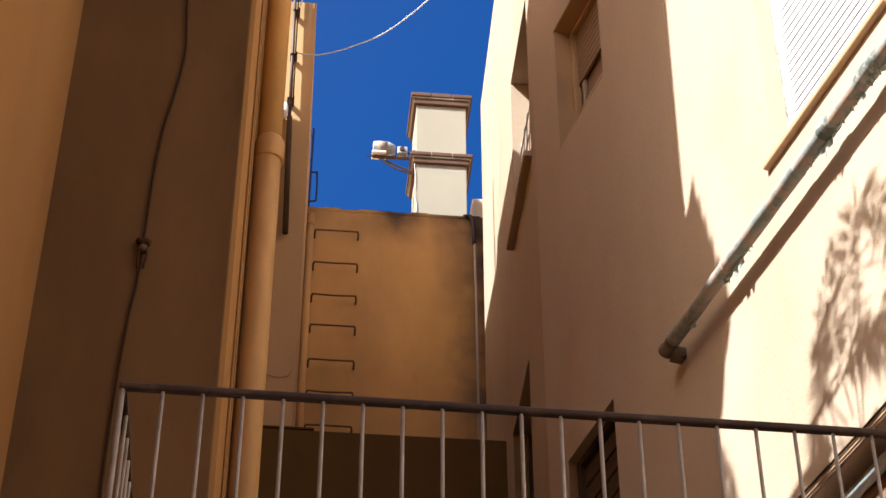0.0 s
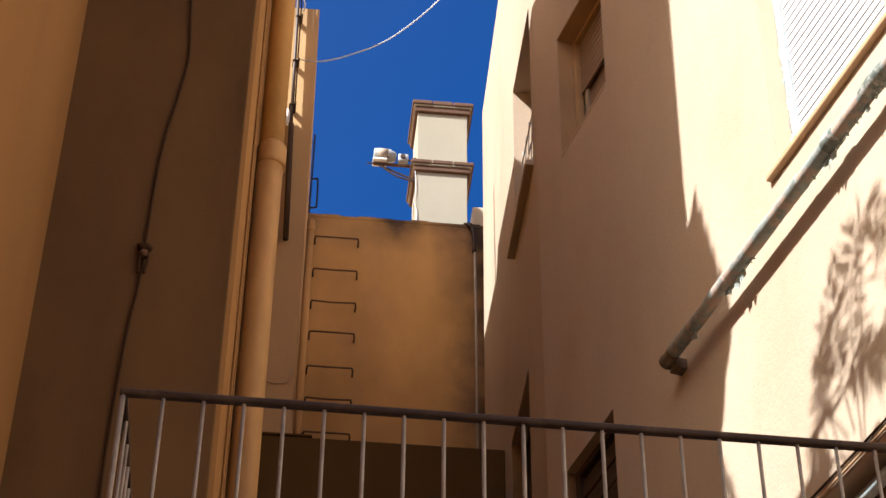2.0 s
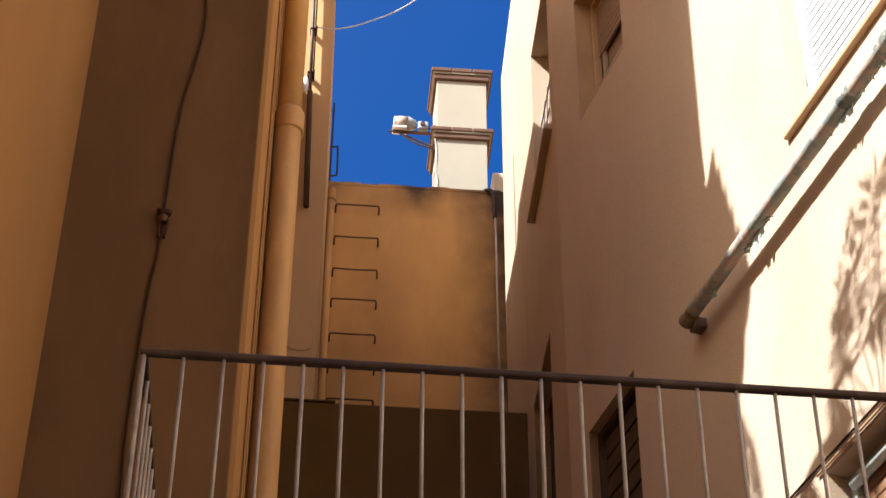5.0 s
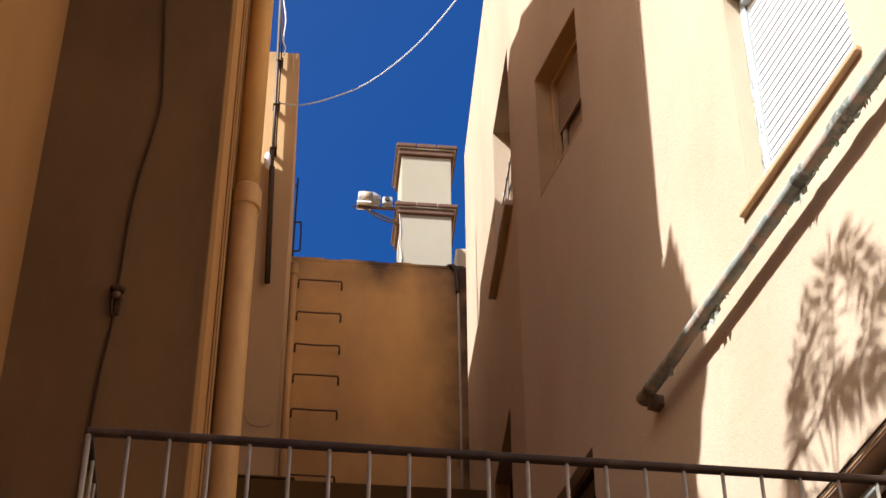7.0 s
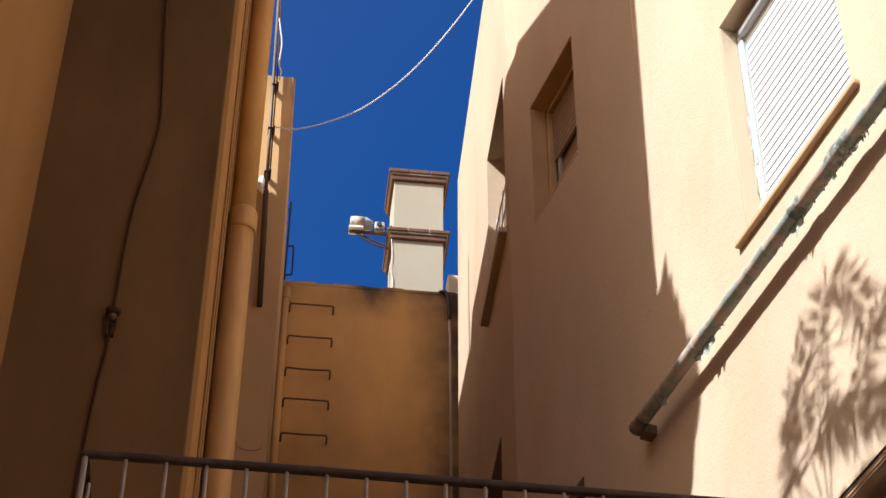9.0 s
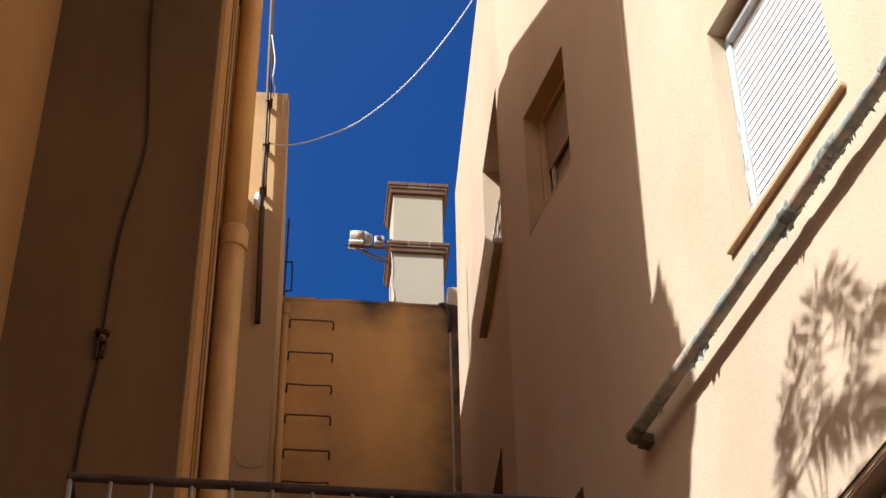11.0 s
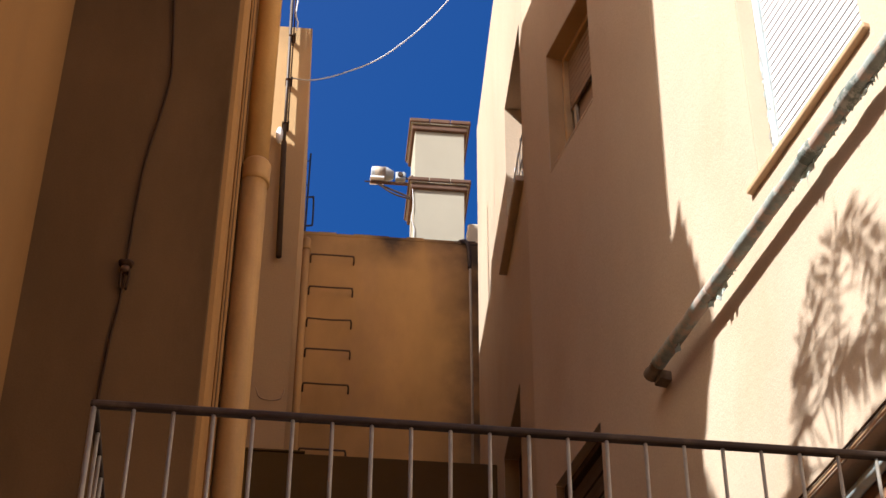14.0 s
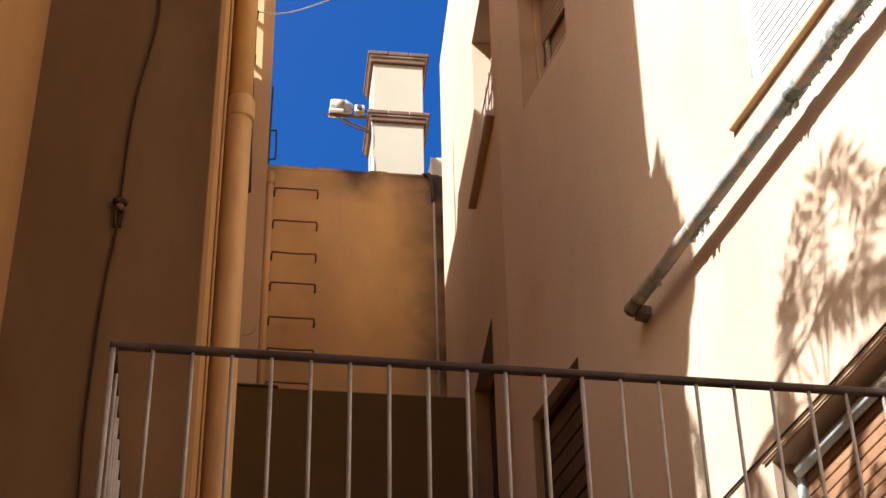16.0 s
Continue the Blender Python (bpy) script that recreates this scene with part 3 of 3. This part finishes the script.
# ---- railing ----
rail = empty("railing", (-0.48, 4.43, 4.035), "brown painted steel terrace railing with worn grey balusters", "railing")
bm = boxed(WORLD, -0.503, 2.66, 4.418, 4.442, 4.790, 4.813, 0.007)
for v in bm.verts:
    v.co.z += 0.006 - 0.010 * (v.co.x + 0.5)
under(part("handrail", bm, M_rail, None, "brown handrail that sags a little"), rail)
under(part("handrail_return", boxed(WORLD, -0.503, -0.479, 4.444, 5.915, 4.790, 4.813, 0.006), M_rail, None), rail)
mesh = None
for k in range(29):
    x = -0.4926 + 0.1096 * k
    if k == 0 or mesh is None:
        ob = part("baluster", tube(bmesh.new(), [(0, 0, -0.004), (0, 0, 0.756)], 0.0058 if k else 0.008, 8), M_bal, None, smooth=True)
        mesh = None if k == 0 else ob.data
    else:
        ob = new("baluster", mesh)
    ob.location = (x, 4.43, 4.033)
    ob.scale.z = (0.766 - 0.010 * (x + 0.5)) / 0.756
    under(ob, rail)
for k in range(13):
    ob = new("baluster", mesh)
    ob.location = (-0.485, 4.43 + 0.112 * (k + 1), 4.033)
    under(ob, rail)

# ---- left house: drain pipe, cables ----
drain = empty("drain_pipe", (-0.176, 6.8, 0), "ochre painted drain pipe with a collar, clipped to the house corner", "pipe")
under(part("upper_pipe", tube(bmesh.new(), [(-0.205, 6.8, 7.90), (-0.203, 6.8, 14.0)], 0.0585, 24), M_drain, None, smooth=True), drain)
under(part("lower_pipe", tube(bmesh.new(), [(-0.200, 6.8, 0.0), (-0.205, 6.8, 7.9)], 0.0630, 24), M_drain, None, smooth=True), drain)
under(part("collar", tube(bmesh.new(), [(-0.2, 6.8, 7.838), (-0.2, 6.8, 7.845), (-0.2, 6.8, 7.862), (-0.2, 6.8, 7.955), (-0.2, 6.8, 7.975)], 0.066, 24, True, [0.064, 0.0695, 0.068, 0.0695, 0.060]), M_drain, None, smooth=True), drain)
for zc in (5.1, 9.6, 12.5):
    under(part("clip", boxed(WORLD, -0.27, -0.23, 6.785, 6.815, zc, zc + 0.03, 0.004), M_iron, None), drain)
for y_, r_, c_ in ((6.22, 0.006, M_side), (6.46, 0.005, M_side), (6.36, 0.0045, M_cable)):
    cab = tube(bmesh.new(), [(-0.27 + r_, y_ + 0.006 * math.sin(k * 1.7), 4.04 + 0.3 * k) for k in range(33)], r_, 8)
    tagged(link("wall_conduit", cab, c_, smooth=True), "thin painted conduit running up the house corner", "conduit")
cab = tube(bmesh.new(), smooth_line([(-0.625, 5.916, 10.55), (-0.618, 5.916, 9.2), (-0.609, 5.916, 8.418), (-0.574, 5.916, 7.862), (-0.562, 5.916, 7.618), (-0.585, 5.916, 7.38), (-0.614, 5.916, 7.165), (-0.629, 5.916, 6.929), (-0.636, 5.916, 6.60), (-0.641, 5.916, 6.373), (-0.657, 5.916, 6.2), (-0.669, 5.916, 5.90), (-0.675, 5.916, 5.5), (-0.666, 5.916, 5.149), (-0.66, 5.916, 4.04)]), 0.0055, 8)
tagged(link("hanging_cable", cab, M_cable, smooth=True), "dark slack cable hanging down the shaded wall", "cable")
knot = empty("cable_joint", (-0.636, 5.93, 6.56), "taped joint of the hanging cable with loose ends", "cable joint")
bm = bmesh.new()
bmesh.ops.create_icosphere(bm, subdivisions=3, radius=0.032, matrix=Matrix.LocRotScale((-0.636, 5.908, 6.562), None, (0.95, 0.7, 0.62)))
for v in bm.verts:
    v.co += 0.006 * noise.noise_vector(v.co * 60)
tape = under(part("tape_knot", bm, M_cable, None, smooth=True), knot)
sub(part("joint_ring", tube(bmesh.new(), [(-0.637, 5.908, 6.515), (-0.637, 5.908, 6.54)], 0.018, 12), M_rung, None, "rusty brown ring", smooth=True), tape)
for dx in (-0.008, 0.010):
    under(part("loose_end", tube(bmesh.new(), smooth_line([(-0.636 + dx, 5.906, 6.545), (-0.636 + dx * 1.8, 5.904, 6.50), (-0.638 + dx * 1.2, 5.91, 6.435)], 5), 0.006, 6), M_cable, None, smooth=True), knot)

# ---- back wall: rungs, drain, small things on the coping ----
for k, z in enumerate((12.403, 12.052, 11.712, 11.395, 11.047, 10.737, 10.41)):
    y0, z = 12.618, z + 0.029
    bm = tube(bmesh.new(), smooth_line([(0.093, 12.715, z - 0.026), (0.093, 12.64, z - 0.011), (0.100, y0 + 0.004, z - 0.002), (0.112, y0, z), (0.27, y0 - 0.002, z - 0.004 * (k % 3)), (0.439, y0, z), (0.451, y0 + 0.004, z - 0.002), (0.458, 12.64, z - 0.011), (0.458, 12.715, z - 0.026)], 5), 0.0075, 8)
    tagged(link("ladder_rung", bm, M_rung, smooth=True), "rusty dark iron climbing rung set in the wall", "rung", "climbing rungs on the back wall")
dr = empty("wall_drain", (0.05, 12.66, 8.0), "painted drain pipe in the corner of the back wall", "pipe")
under(part("pipe_run", tube(bmesh.new(), [(0.052, 12.655, 8.0), (0.052, 12.655, 12.57)], 0.031, 16), M_back, None, smooth=True), dr)
under(part("pipe_head", tube(bmesh.new(), [(0.052, 12.655, 12.5), (0.052, 12.655, 12.52), (0.052, 12.655, 12.60), (0.052, 12.68, 12.63)], 0.038, 16), M_back, None, smooth=True), dr)
cab = tube(bmesh.new(), [(0.008, 12.64, 8.0 + 0.3 * k) for k in range(16)], 0.009, 8)
tagged(link("wall_cable", cab, M_cable, smooth=True), "dark cable beside the drain pipe", "cable")
dr = empty("overflow_pipe", (1.46, 12.6, 8.0), "thin grey overflow pipe with a dark sooty spout", "pipe")
under(part("pipe_run", tube(bmesh.new(), [(1.452, 12.62, 8.0), (1.452, 12.62, 11.1), (1.440, 12.62, 12.40)], 0.0105, 12), M_thinpipe, None, smooth=True), dr)
under(part("pipe_spout", tube(bmesh.new(), smooth_line([(1.437, 12.62, 12.38), (1.432, 12.62, 12.58), (1.41, 12.64, 12.70), (1.37, 12.72, 12.77)], 6), 0.017, 14), M_iron, None, "sooty black spout", smooth=True), dr)
bm = boxed(WORLD, 1.44, 1.75, 12.76, 13.0, 12.76, 13.02, 0.012)
tagged(link("coping_block", bm, M_reveal), "pale rendered block on the back wall", "block")
lad = empty("roof_ladder", (0.05, 12.75, 12.77), "black iron ladder top with a side hoop above the wall", "ladder")
under(part("ladder_rail", bars(WORLD, [((0.028, 12.74, 12.6), (0.036, 12.74, 13.71))], 0.0085, 8), M_ladder, None, smooth=True), lad)
under(part("ladder_hoop", tube(bmesh.new(), smooth_line([(0.028, 12.74, 13.185), (0.070, 12.735, 13.185), (0.086, 12.73, 13.16), (0.089, 12.73, 12.89), (0.076, 12.735, 12.855), (0.0, 12.74, 12.85)], 5), 0.0085, 8), M_ladder, None, smooth=True), lad)
for zr in (13.01, 13.185, 13.33, 13.62):
    under(part("ladder_step", bars(WORLD, [((-0.10, 12.76, zr), (0.030, 12.74, zr))], 0.0075, 6), M_ladder, None), lad)

# mast with a strung white cable
mast = empty("mast", (-0.128, 10.44, 10.57), "grey antenna mast strapped to the wall end", "mast")
under(part("mast_foot", tube(bmesh.new(), [(-0.134, 10.436, 10.515), (-0.158, 10.436, 11.62)], 0.021, 12), M_shut, None, "brown lower mast sleeve", smooth=True), mast)
under(part("mast_tube", tube(bmesh.new(), [(-0.158, 10.436, 11.6), (-0.166, 10.436, 12.2), (-0.196, 10.436, 14.1)], 0.013, 12), M_mast, None, smooth=True), mast)
under(part("mast_lead", tube(bmesh.new(), [(-0.140, 10.43, 11.72), (-0.146, 10.43, 12.3), (-0.150, 10.43, 12.9), (-0.178, 10.43, 14.1)], 0.0055, 8), M_cable, None, "black aerial lead", smooth=True), mast)
bm = bmesh.new()
bmesh.ops.create_icosphere(bm, subdivisions=2, radius=0.045, matrix=Matrix.LocRotScale((-0.196, 10.44, 11.69), None, (0.62, 0.6, 1.9)))
under(part("amplifier_cap", bm, M_white, None, "white plastic aerial amplifier", smooth=True), mast)
for zb in (11.80, 12.26, 12.74):
    strap = under(part("mast_strap", boxed(WORLD, -0.185, -0.132, 10.418, 10.498, zb, zb + 0.013, 0.003), M_iron, None), mast)
    sub(part("strap_bolt", tube(bmesh.new(), [(-0.137, 10.40, zb + 0.007), (-0.137, 10.43, zb + 0.007)], 0.006, 8), M_iron, None), strap)
cab = tube(bmesh.new(), smooth_line([(-0.152, 10.42, 12.276), (0.02, 10.43, 12.28), (0.25, 10.45, 12.40), (0.56, 10.5, 12.678), (0.93, 10.5, 13.16), (1.309, 10.5, 13.868), (1.62, 10.5, 14.6), (1.95, 10.5, 15.5)], 10), 0.0055, 8)
tagged(link("strung_cable", cab, M_wire, smooth=True), "white cable strung from the mast to the roof", "cable")
tagged(link("roof_pole", tube(bmesh.new(), [(1.95, 10.5, 13.38), (1.95, 10.5, 15.6)], 0.02, 10), M_lampgrey, smooth=True), "thin grey cable pole on the roof", "pole")
cab = tube(bmesh.new(), smooth_line([(-0.13, 10.42, 12.80), (-0.123, 10.42, 12.89), (-0.143, 10.42, 12.98), (-0.135, 10.42, 13.2), (-0.158, 10.42, 13.40), (-0.172, 10.42, 13.5)], 8), 0.006, 6)
tagged(link("mast_cable", cab, M_wire, smooth=True), "loose white cable along the mast", "cable")
cab = tube(bmesh.new(), smooth_line([(-0.22, 10.492, 9.42), (-0.19, 10.492, 9.34), (-0.12, 10.492, 9.32), (-0.05, 10.492, 9.34), (-0.03, 10.492, 9.42)], 6), 0.004, 6)
tagged(link("wall_cable", cab, M_sill, smooth=True), "short drooping painted cable on the wall", "cable")

# ---- chimney and flood light ----
chim = empty("chimney", (1.365, 15.07, 0.0), "pale rendered chimney shaft with two brown cornices", "chimney")
under(part("shaft", boxed(WORLD, 1.106, 1.625, 14.8, 15.33, 0.0, 16.1, 0.006), M_chim, None), chim)
for z_, h_ in ((15.265, 0.13), (16.10, 0.14)):
    bm = boxed(WORLD, 1.075, 1.656, 14.77, 15.36, z_, z_ + h_ * 0.5, 0.01)
    under(part("cornice_bed", bm, M_cornice, None), chim)
    under(part("mortar_bed", boxed(WORLD, 1.062, 1.672, 14.757, 15.373, z_ + h_ * 0.5 + 0.001, z_ + h_ * 0.62), M_chim, None), chim)
    for k in range(3):
        under(part("cornice_tile", boxed(WORLD, 1.046 + 0.216 * k, 1.257 + 0.216 * k, 14.742 + 0.004 * (k % 2), 15.385, z_ + h_ * 0.62 + 0.001, z_ + h_ + 0.004 * (k % 2), 0.010), M_cornice, None), chim)
cab = tube(bmesh.new(), smooth_line([(1.09, 14.79, 15.27), (1.10, 14.79, 15.0), (1.085, 14.79, 14.85), (1.115, 14.79, 14.70), (1.10, 14.79, 14.5)], 6), 0.004, 6)
under(part("chimney_cable", cab, M_wire, None, smooth=True), chim)
fl = empty("flood_light", (1.06, 14.9, 15.35), "grey flood light on a bracket arm at the chimney", "flood light")
under(part("bracket_arm", tube(bmesh.new(), [(1.08, 14.86, 15.385), (0.66, 14.86, 15.385)], 0.018, 8), M_cornice, None), fl)
under(part("bracket_brace", tube(bmesh.new(), [(1.08, 14.86, 15.2), (0.72, 14.86, 15.37)], 0.010, 8), M_iron, None), fl)
under(part("bracket_brace", tube(bmesh.new(), smooth_line([(1.08, 14.84, 15.16), (0.9, 14.84, 15.22), (0.72, 14.84, 15.36)], 6), 0.009, 8), M_iron, None), fl)
under(part("bracket_plate", boxed(WORLD, 0.655, 0.80, 14.80, 14.92, 15.400, 15.424, 0.004), M_white, None, "white mounting plate"), fl)
under(part("bracket_tail", tube(bmesh.new(), [(0.60, 14.86, 15.388), (0.70, 14.86, 15.39)], 0.008, 6), M_iron, None), fl)
bm = tube(bmesh.new(), [(0.665, 14.86, 15.50), (0.675, 14.86, 15.50), (0.82, 14.86, 15.50), (0.89, 14.86, 15.49), (0.90, 14.86, 15.49)], 0.08, 20, True, [0.066, 0.076, 0.078, 0.05, 0.03])
housing = under(part("lamp_housing", bm, M_lampgrey, None, smooth=True), fl)
sub(part("lamp_band", tube(bmesh.new(), [(0.70, 14.86, 15.50), (0.81, 14.86, 15.50)], 0.080, 20), M_thinpipe, None, "dull grey glass band round the housing", smooth=True), housing)
driver = under(part("driver_box", boxed(WORLD, 0.915, 1.02, 14.82, 14.9, 15.42, 15.52, 0.012), M_lampgrey, None), fl)
sub(part("driver_cap", tube(bmesh.new(), [(0.965, 14.818, 15.47), (0.965, 14.80, 15.47)], 0.026, 14), M_iron, None), driver)
under(part("cable_tail", tube(bmesh.new(), smooth_line([(1.02, 14.85, 15.46), (1.06, 14.84, 15.44), (1.09, 14.8, 15.45)], 5), 0.012, 6), M_iron, None, smooth=True), fl)

# ---- what casts the shadows: tiled verge of the left house and a tree behind the yard wall ----
gab = empty("roof_verge", (-1.3, 5.6, 10.6), "stepped clay roof tiles on the house verge", "roof")
bm = bmesh.new()
prof = [(5.948, 10.55), (5.55, 10.72), (5.24, 10.93), (5.14, 11.25), (5.22, 11.7), (5.43, 12.14), (5.948, 12.2)]
fa, fb = [bm.verts.new((-1.27, y, z)) for y, z in prof], [bm.verts.new((-1.33, y, z)) for y, z in prof]
bm.faces.new(fa)
bm.faces.new(fb[::-1])
for i in range(len(prof)):
    j = (i + 1) % len(prof)
    bm.faces.new((fa[i], fb[i], fb[j], fa[j]))
under(part("verge_bed", bm, M_tile, None), gab)
for k in range(6):
    u = 0.14 + 0.86 * k / 5
    y_, z_ = 5.395 - 0.27 * u, 12.40 - 0.88 * u
    g = 0.95 if k == 0 else 1.0
    bm = bmesh.new()
    out = [(y_ + 0.12, z_ - 0.16), (y_ + 0.01, z_ - 0.045 * g), (y_ - 0.040, z_ + 0.09 * g), (y_ - 0.047, z_ + 0.08 * g), (y_ - 0.060, z_ - 0.12), (y_ - 0.03, z_ - 0.24)]
    f0, f1 = [bm.verts.new((-1.24, y, z)) for y, z in out], [bm.verts.new((-1.36, y, z)) for y, z in out]
    bm.faces.new(f0)
    bm.faces.new(f1[::-1])
    for i in range(len(out)):
        j = (i + 1) % len(out)
        bm.faces.new((f0[i], f1[i], f1[j], f0[j]))
    under(part("roof_tile", bm, M_tile, None), gab)

random.seed(21)
tree = empty("tree", (-2.1, 3.7, 0), "slender garden palm with long feathery hanging leaves", "tree")
base = Vector((-1.9, 3.75, 10.75))
under(part("trunk", tube(bmesh.new(), smooth_line([(-2.1, 3.7, 0), (-2.05, 3.72, 4), (-2.0, 3.7, 8), tuple(base)], 6), 0.1, 10, True, [0.14 - 0.004 * k for k in range(19)]), M_bark, None, smooth=True), tree)
leaf_bm = bmesh.new()
up_ = Vector((0.62, 0.38, 0.69))


def aloft(s_, z_):
    """A place in the crown above the facade spot (s_, z_), against the light."""
    return MAIN.at(s_, 0, z_) - SUN * (3.4 + 2.2 * max(0.0, s_ + 0.3) + random.uniform(-0.05, 0.05))


# ribs of the palm leaves, with the length and lean of their leaflets: upper side, lower side
FRONDS = [([(-0.34, 6.1), (-0.37, 6.5), (-0.44, 6.85), (-0.54, 7.06), (-0.67, 7.05), (-0.78, 6.88), (-0.85, 6.62)], 0.20, 0.13, 26),
          ([(-0.36, 6.1), (-0.46, 6.6), (-0.56, 6.95), (-0.68, 6.98), (-0.80, 6.75)], 0.06, 0.22, 12),
          ([(-0.2, 6.1), (-0.13, 6.45), (-0.16, 6.7), (-0.25, 6.9), (-0.38, 7.05)], 0.12, 0.13, 20),
          ([(-0.3, 6.2), (-0.26, 6.5), (-0.25, 6.7), (-0.30, 6.85)], 0.15, 0.16, 24),
          ([(-0.1, 6.2), (-0.08, 6.45), (-0.12, 6.66), (-0.2, 6.78)], 0.10, 0.12, 26),
          ([(-0.10, 6.42), (-0.36, 6.50), (-0.58, 6.46), (-0.80, 6.33), (-1.05, 6.15)], 0.15, 0.20, 52),
          ([(-0.12, 6.36), (-0.42, 6.44), (-0.64, 6.36), (-0.9, 6.28)], 0.16, 0.22, 48),
          ([(-0.5, 6.3), (-0.75, 6.6), (-0.95, 6.72), (-1.15, 6.6)], 0.10, 0.22, 40),
          ([(-0.25, 6.2), (-0.1, 6.42), (0.0, 6.25), (0.04, 5.95)], 0.10, 0.20, 60),
          ([(-0.3, 6.1), (-0.1, 6.17), (0.12, 6.2), (0.27, 6.12), (0.34, 5.9)], 0.08, 0.24, 60),
          ([(-0.35, 6.0), (-0.1, 5.85), (0.15, 5.80), (0.32, 5.5)], 0.14, 0.24, 60),
          ([(-0.4, 6.0), (-0.6, 6.1), (-0.9, 5.95), (-1.2, 5.6)], 0.10, 0.24, 50),
          ([(-0.35, 6.0), (-0.5, 5.7), (-0.8, 5.3)], 0.12, 0.22, 50),
          ([(-0.3, 6.0), (-0.05, 5.5), (0.1, 5.1)], 0.12, 0.22, 60),
          ([(1.35, 6.9), (0.98, 6.9), (0.78, 6.6), (0.73, 6.1), (0.70, 5.4)], 0.07, 0.10, 90)]


def leaflet(p, d, l, w_):
    """A narrow folded leaf, widest below its middle, drooping at the tip."""
    across = d.cross(SUN).normalized() * w_
    fold = SUN * (w_ * 0.5)
    a, b, c, e, f = [leaf_bm.verts.new(q) for q in (p, p + d * l * 0.35 + across, p + d * l - up_ * 0.015, p + d * l * 0.35 - across, p + d * l * 0.35 + fold)]
    leaf_bm.faces.new((a, b, f))
    leaf_bm.faces.new((b, c, f))
    leaf_bm.faces.new((c, e, f))
    leaf_bm.faces.new((e, a, f))


along = MAIN.d
for rib, above, below, dense in FRONDS:
    line = [p.copy() for p in smooth_line([aloft(a, b) for a, b in rib], 10)]
    under(part("leaf_rib", tube(bmesh.new(), line, 0.005, 5, True, [0.006 * (1 - 0.8 * q / len(line)) for q in range(len(line))]), M_bark, None), tree)
    for k in range(int(dense * len(line) / 14)):
        q = random.uniform(0.22, 0.985) * (len(line) - 1)
        i = int(q)
        p = line[i].lerp(line[i + 1], q - i)
        run = (line[i + 1] - line[i]).normalized()
        for side, size in ((1, above), (-1, below)):
            across = Vector((0, 0, run.dot(along))) - along * run.z
            if across.z < -0.25:
                across = -across
            lean = across.normalized() * side + run * random.uniform(0.1, 0.9) + along * random.gauss(0, 0.15) - Vector((0, 0, random.uniform(0.0, 0.35)))
            leaflet(p, lean.normalized(), size * random.uniform(0.5, 1.1), random.uniform(0.003, 0.0065))
centre = aloft(-0.46, 6.1)
under(part("crown", leaf_bm, M_leaf, None, "feathery grey-green foliage"), tree)
limb = smooth_line([tuple(base), tuple((base + centre) / 2 + Vector((0, 0, 0.1))), tuple(centre)], 6)
under(part("limb", tube(bmesh.new(), limb, 0.04, 8, True, [0.06 - 0.003 * q for q in range(len(limb))]), M_bark, None, smooth=True), tree)
